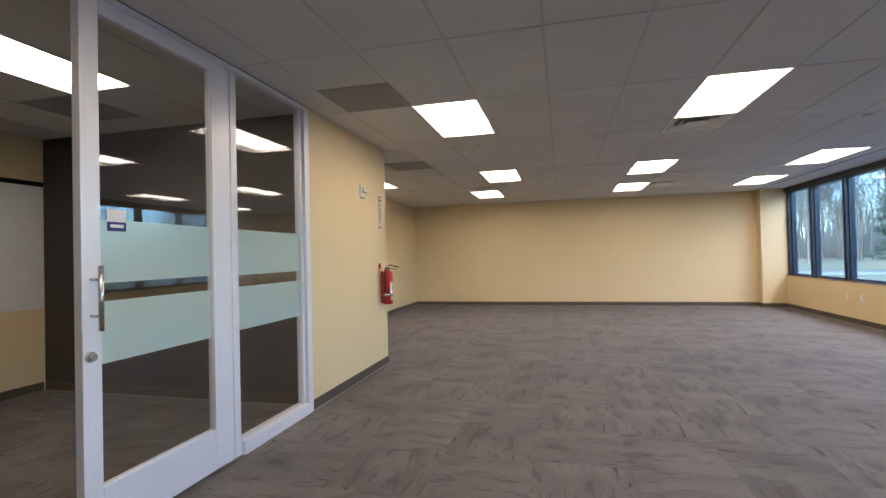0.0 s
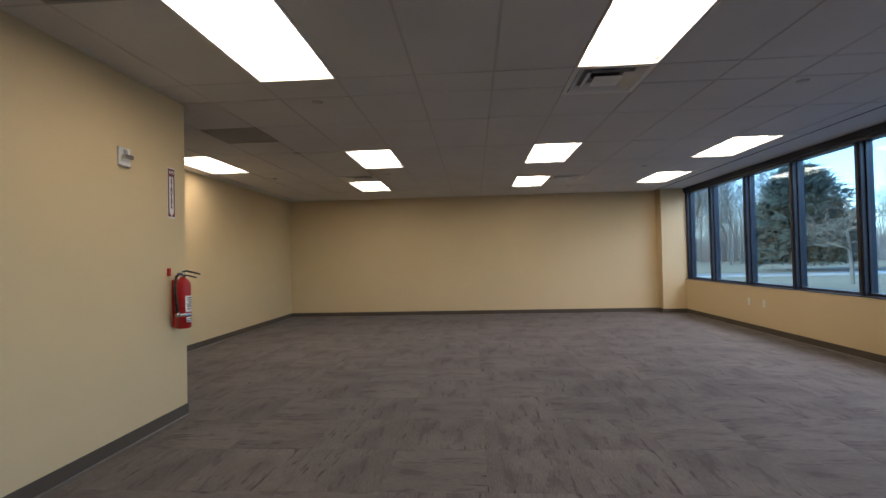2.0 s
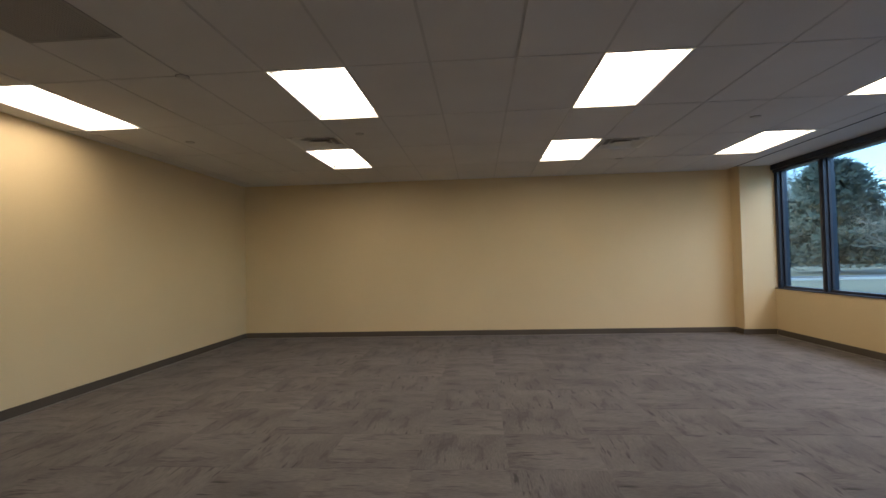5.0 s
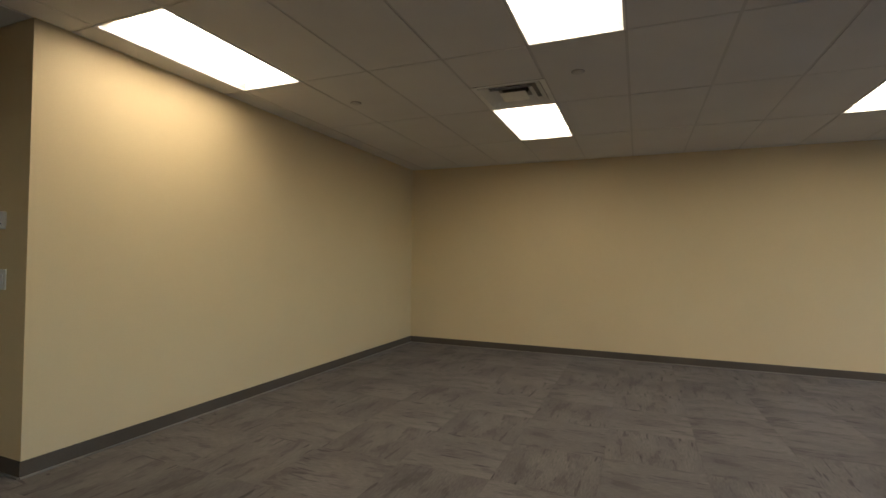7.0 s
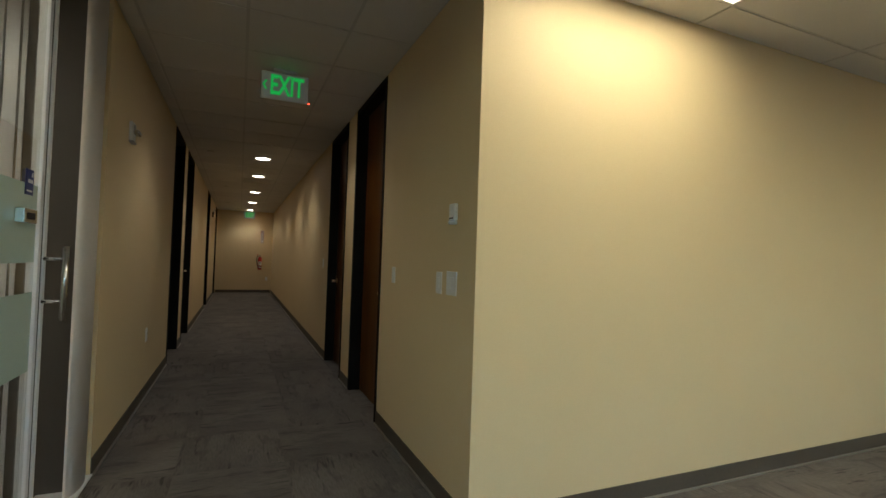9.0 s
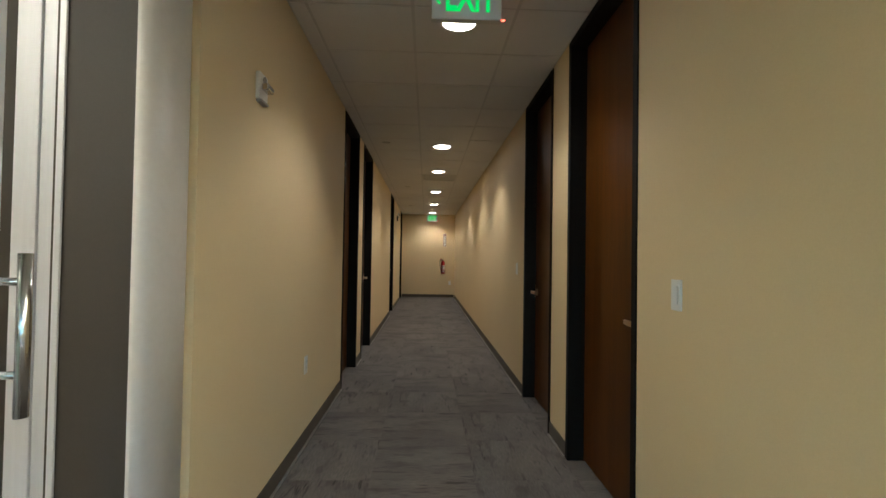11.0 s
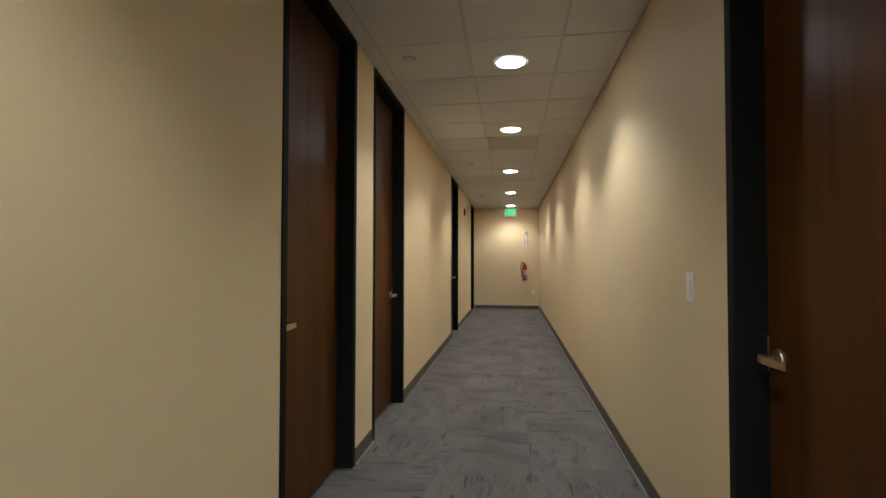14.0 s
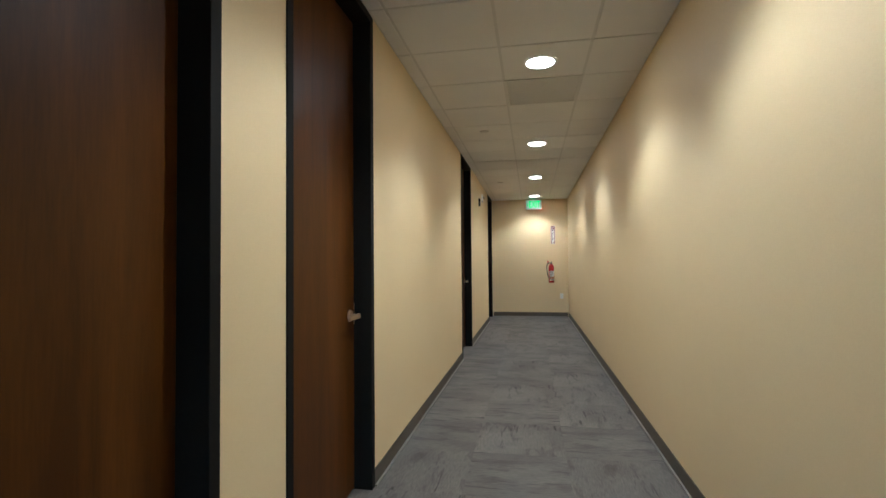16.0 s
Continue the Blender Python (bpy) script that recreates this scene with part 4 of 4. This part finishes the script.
def bare_tree(seed, height, spread, levels, mat, label, at, girth=0.02):
    r = random.Random(seed)
    trunk, crown = bmnew(), bmnew()

    def grow(bm, p, d, length, rad, level):
        steps = 3
        for s in range(steps):
            q = p + d * (length / steps)
            tube(bm, p, q, rad * (1 - 0.25 * s / steps), rad * (1 - 0.25 * (s + 1) / steps), 7 if level == 0 else 4 if level < 3 else 3, False)
            p = q
            d = (d + Vector((r.uniform(-1, 1), r.uniform(-1, 1), r.uniform(-0.3, 0.6))) * 0.16).normalized()
            if level < levels and (s > 0 or level > 0):
                for _ in range(2):
                    side = Vector((r.uniform(-1, 1), r.uniform(-1, 1), r.uniform(-0.15, 0.5))).normalized()
                    grow(crown, p, (d * (1 - spread) + side * spread).normalized(), length * r.uniform(0.5, 0.75), rad * 0.5, level + 1)

    grow(trunk, Vector((0, 0, -0.1)), Vector((0, 0, 1)), height * 0.55, height * girth, 0)
    t = thing("bare_tree", label, "tree", at=at)
    part("trunk", trunk, mat, t)
    part("crown", crown, mat, t, "fan of leafless branches")
    return t


G = -0.45
bare_tree(3, 5.1, 0.74, 4, PALEBARK, "pale leafless spreading tree standing on the lawn", pose(19.25, 27.2, G))
woods = [bare_tree(11 + i, 10 + 2 * i, 0.45, 4, BARK, "tall leafless tree at the edge of the wood", pose(62 + 5 * i, 70 + 9 * i, G), 0.010) for i in range(3)]
rr = random.Random(8)
for i in range(62):
    tall = i < 34
    ang = radians(rr.uniform(17, 34) if tall else rr.uniform(35, 68))
    dist = rr.uniform(62, 105)
    copy_thing(woods[i % 3], pose(dist * math.sin(ang), dist * math.cos(ang), G, 0, 0, rr.uniform(0, 360)) @ Matrix.Scale(rr.uniform(0.85, 1.05) if tall else rr.uniform(0.26, 0.40), 4))


def evergreen(seed, height, width, at):
    r = random.Random(seed)
    t = thing("pine_tree", "broad dark green pine tree on the lawn", "tree", "evergreens outside", at)
    bm = bmnew()
    tube(bm, (0, 0, -0.1), (0.1, 0.05, height * 0.5), 0.26, 0.17, 10, False)
    tube(bm, (0.1, 0.05, height * 0.5), (0.0, 0.1, height * 0.95), 0.17, 0.04, 8, False)
    verts, faces = [], []
    clumps = []
    for i in range(420):
        h = r.uniform(0.10, 1.0)
        rad = width * 0.5 * math.sqrt(max(0.03, 1 - h ** 2.6)) * r.uniform(0.35, 1.0)
        a = r.uniform(0, 2 * math.pi)
        c = Vector((rad * math.cos(a), rad * math.sin(a), h * height))
        clumps.append(c)
        tube(bm, (0, 0, max(0.8, c.z - 0.35 * rad)), tuple(c), 0.045, 0.012, 4, False)
    for c in clumps:
        size = r.uniform(0.40, 0.80)
        for _ in range(95):
            v = Vector((r.gauss(0, 1), r.gauss(0, 1), r.gauss(0, 0.6)))
            p = c + v * size * 0.5
            d = (v + Vector((0, 0, 0.5))).normalized() * r.uniform(0.25, 0.48)
            s = d.orthogonal().normalized() * r.uniform(0.06, 0.12)
            k = len(verts)
            verts += [tuple(p - s), tuple(p + s), tuple(p + d)]
            faces.append((k, k + 1, k + 2))
    part("trunk", bm, BARK, t)
    me = bpy.data.meshes.new("crown")
    me.from_pydata(verts, [], faces)
    me.materials.append(NEEDLE)
    ob = new("crown", me)
    ob.parent = t
    return t


evergreen(5, 8.7, 7.6, pose(28.3, 44.6, G))

# far wood: many thin upright stems in one mass
verts, faces = [], []
rr = random.Random(21)
for i in range(15000):
    ang = radians(rr.uniform(5, 100))
    dist = rr.uniform(95, 150)
    x, y = dist * math.sin(ang), dist * math.cos(ang)
    hgt = (3 + 8.5 * rr.random() ** 1.4) * (1 + 0.35 * math.sin(ang * 23) * math.sin(ang * 9))
    w = rr.uniform(0.025, 0.10)
    lean = rr.uniform(-2.2, 2.2)
    tx, ty = math.cos(ang) * w, -math.sin(ang) * w
    k = len(verts)
    verts += [(x - tx, y - ty, G), (x + tx, y + ty, G), (x + math.cos(ang) * lean, y - math.sin(ang) * lean, G + hgt), (x + math.sin(ang) * w, y + math.cos(ang) * w, G)]
    faces += [(k, k + 1, k + 2), (k + 1, k + 3, k + 2), (k + 3, k, k + 2)]
me = bpy.data.meshes.new("far_wood")
me.from_pydata(verts, [], faces)
me.materials.append(THICKET)
tagged(new("far_wood", me), "mass of far leafless woodland stems", "woods", kind="stuff")

# ---------- carpet tiles, last ----------
S = 0.61
VARIANTS = []
for v in range(12):
    bm = bmnew()
    uvl = bm.loops.layers.uv.new("UVMap")
    e, k = 0.0001, 0.0004
    lo = [bm.verts.new((x, y, -0.0015)) for x, y in ((e, e), (S - e, e), (S - e, S - e), (e, S - e))]
    hi = [bm.verts.new((x, y, 0.0)) for x, y in ((k, k), (S - k, k), (S - k, S - k), (k, S - k))]
    bm.faces.new(hi)
    for i in range(4):
        bm.faces.new((lo[i], lo[(i + 1) % 4], hi[(i + 1) % 4], hi[i]))
    ox, oy, turn = (v * 3.7) % 11, (v * 5.3) % 13, v % 2
    for f in bm.faces:
        for lp in f.loops:
            x, y = lp.vert.co.x, lp.vert.co.y
            lp[uvl].uv = (ox + (y if turn else x), oy + (x if turn else y))
    me = bpy.data.meshes.new("carpet_tile")
    bm.to_mesh(me)
    bm.free()
    me.materials.append(CARPET)
    VARIANTS.append(me)


def tile_field(name, label, x0, x1, y0, y1, nearest, keep=None):
    base = thing(name, label, "floor", kind="structure")
    r = random.Random(17)
    rest_v, rest_f, rest_uv = [], [], []
    nx, ny = math.ceil((x1 - x0) / S), math.ceil((y1 - y0) / S)
    for i in range(nx):
        for j in range(ny):
            x, y = x0 + i * S, y0 + j * S
            if keep and not keep(x + S / 2, y + S / 2):
                continue
            v = 2 * r.randrange(6) + ((i + j) % 2 if r.random() < 0.7 else r.randrange(2))
            if nearest(x, y):
                ob = new("carpet_tile", VARIANTS[v])
                ob.parent = base
                ob.matrix_basis = pose(x, y, 0)
            else:
                k = len(rest_v)
                ox, oy = (v * 3.7) % 11, (v * 5.3) % 13
                for a, b in ((0, 0), (S, 0), (S, S), (0, S)):
                    rest_v.append((x + a, y + b, 0.0))
                    rest_uv.append((ox + (b if v % 2 else a), oy + (a if v % 2 else b)))
                rest_f.append((k, k + 1, k + 2, k + 3))
    if rest_f:
        me = bpy.data.meshes.new("carpet")
        me.from_pydata(rest_v, [], rest_f)
        lay = me.uv_layers.new(name="UVMap")
        for lp in me.loops:
            lay.data[lp.index].uv = rest_uv[lp.vertex_index]
        me.materials.append(CARPET)
        ob = new("carpet", me)
        ob.parent = base
        tagged(ob, kind="stuff")


tile_field("floor_office", "grey-brown streaked carpet tiles laid quarter-turned in the open office", -5.6, XW + 0.1, YS, YN,
           lambda x, y: y > 0.8 and x > -2.3 and x < 4.6 and y < 12.8, lambda x, y: x > XA - 0.3 or y < YR + 0.3)
tile_field("floor_corridor", "grey streaked carpet tiles along the corridor", -5.6 - 23 * S, -5.6, YL - 0.1, YR + 0.1, lambda x, y: True)
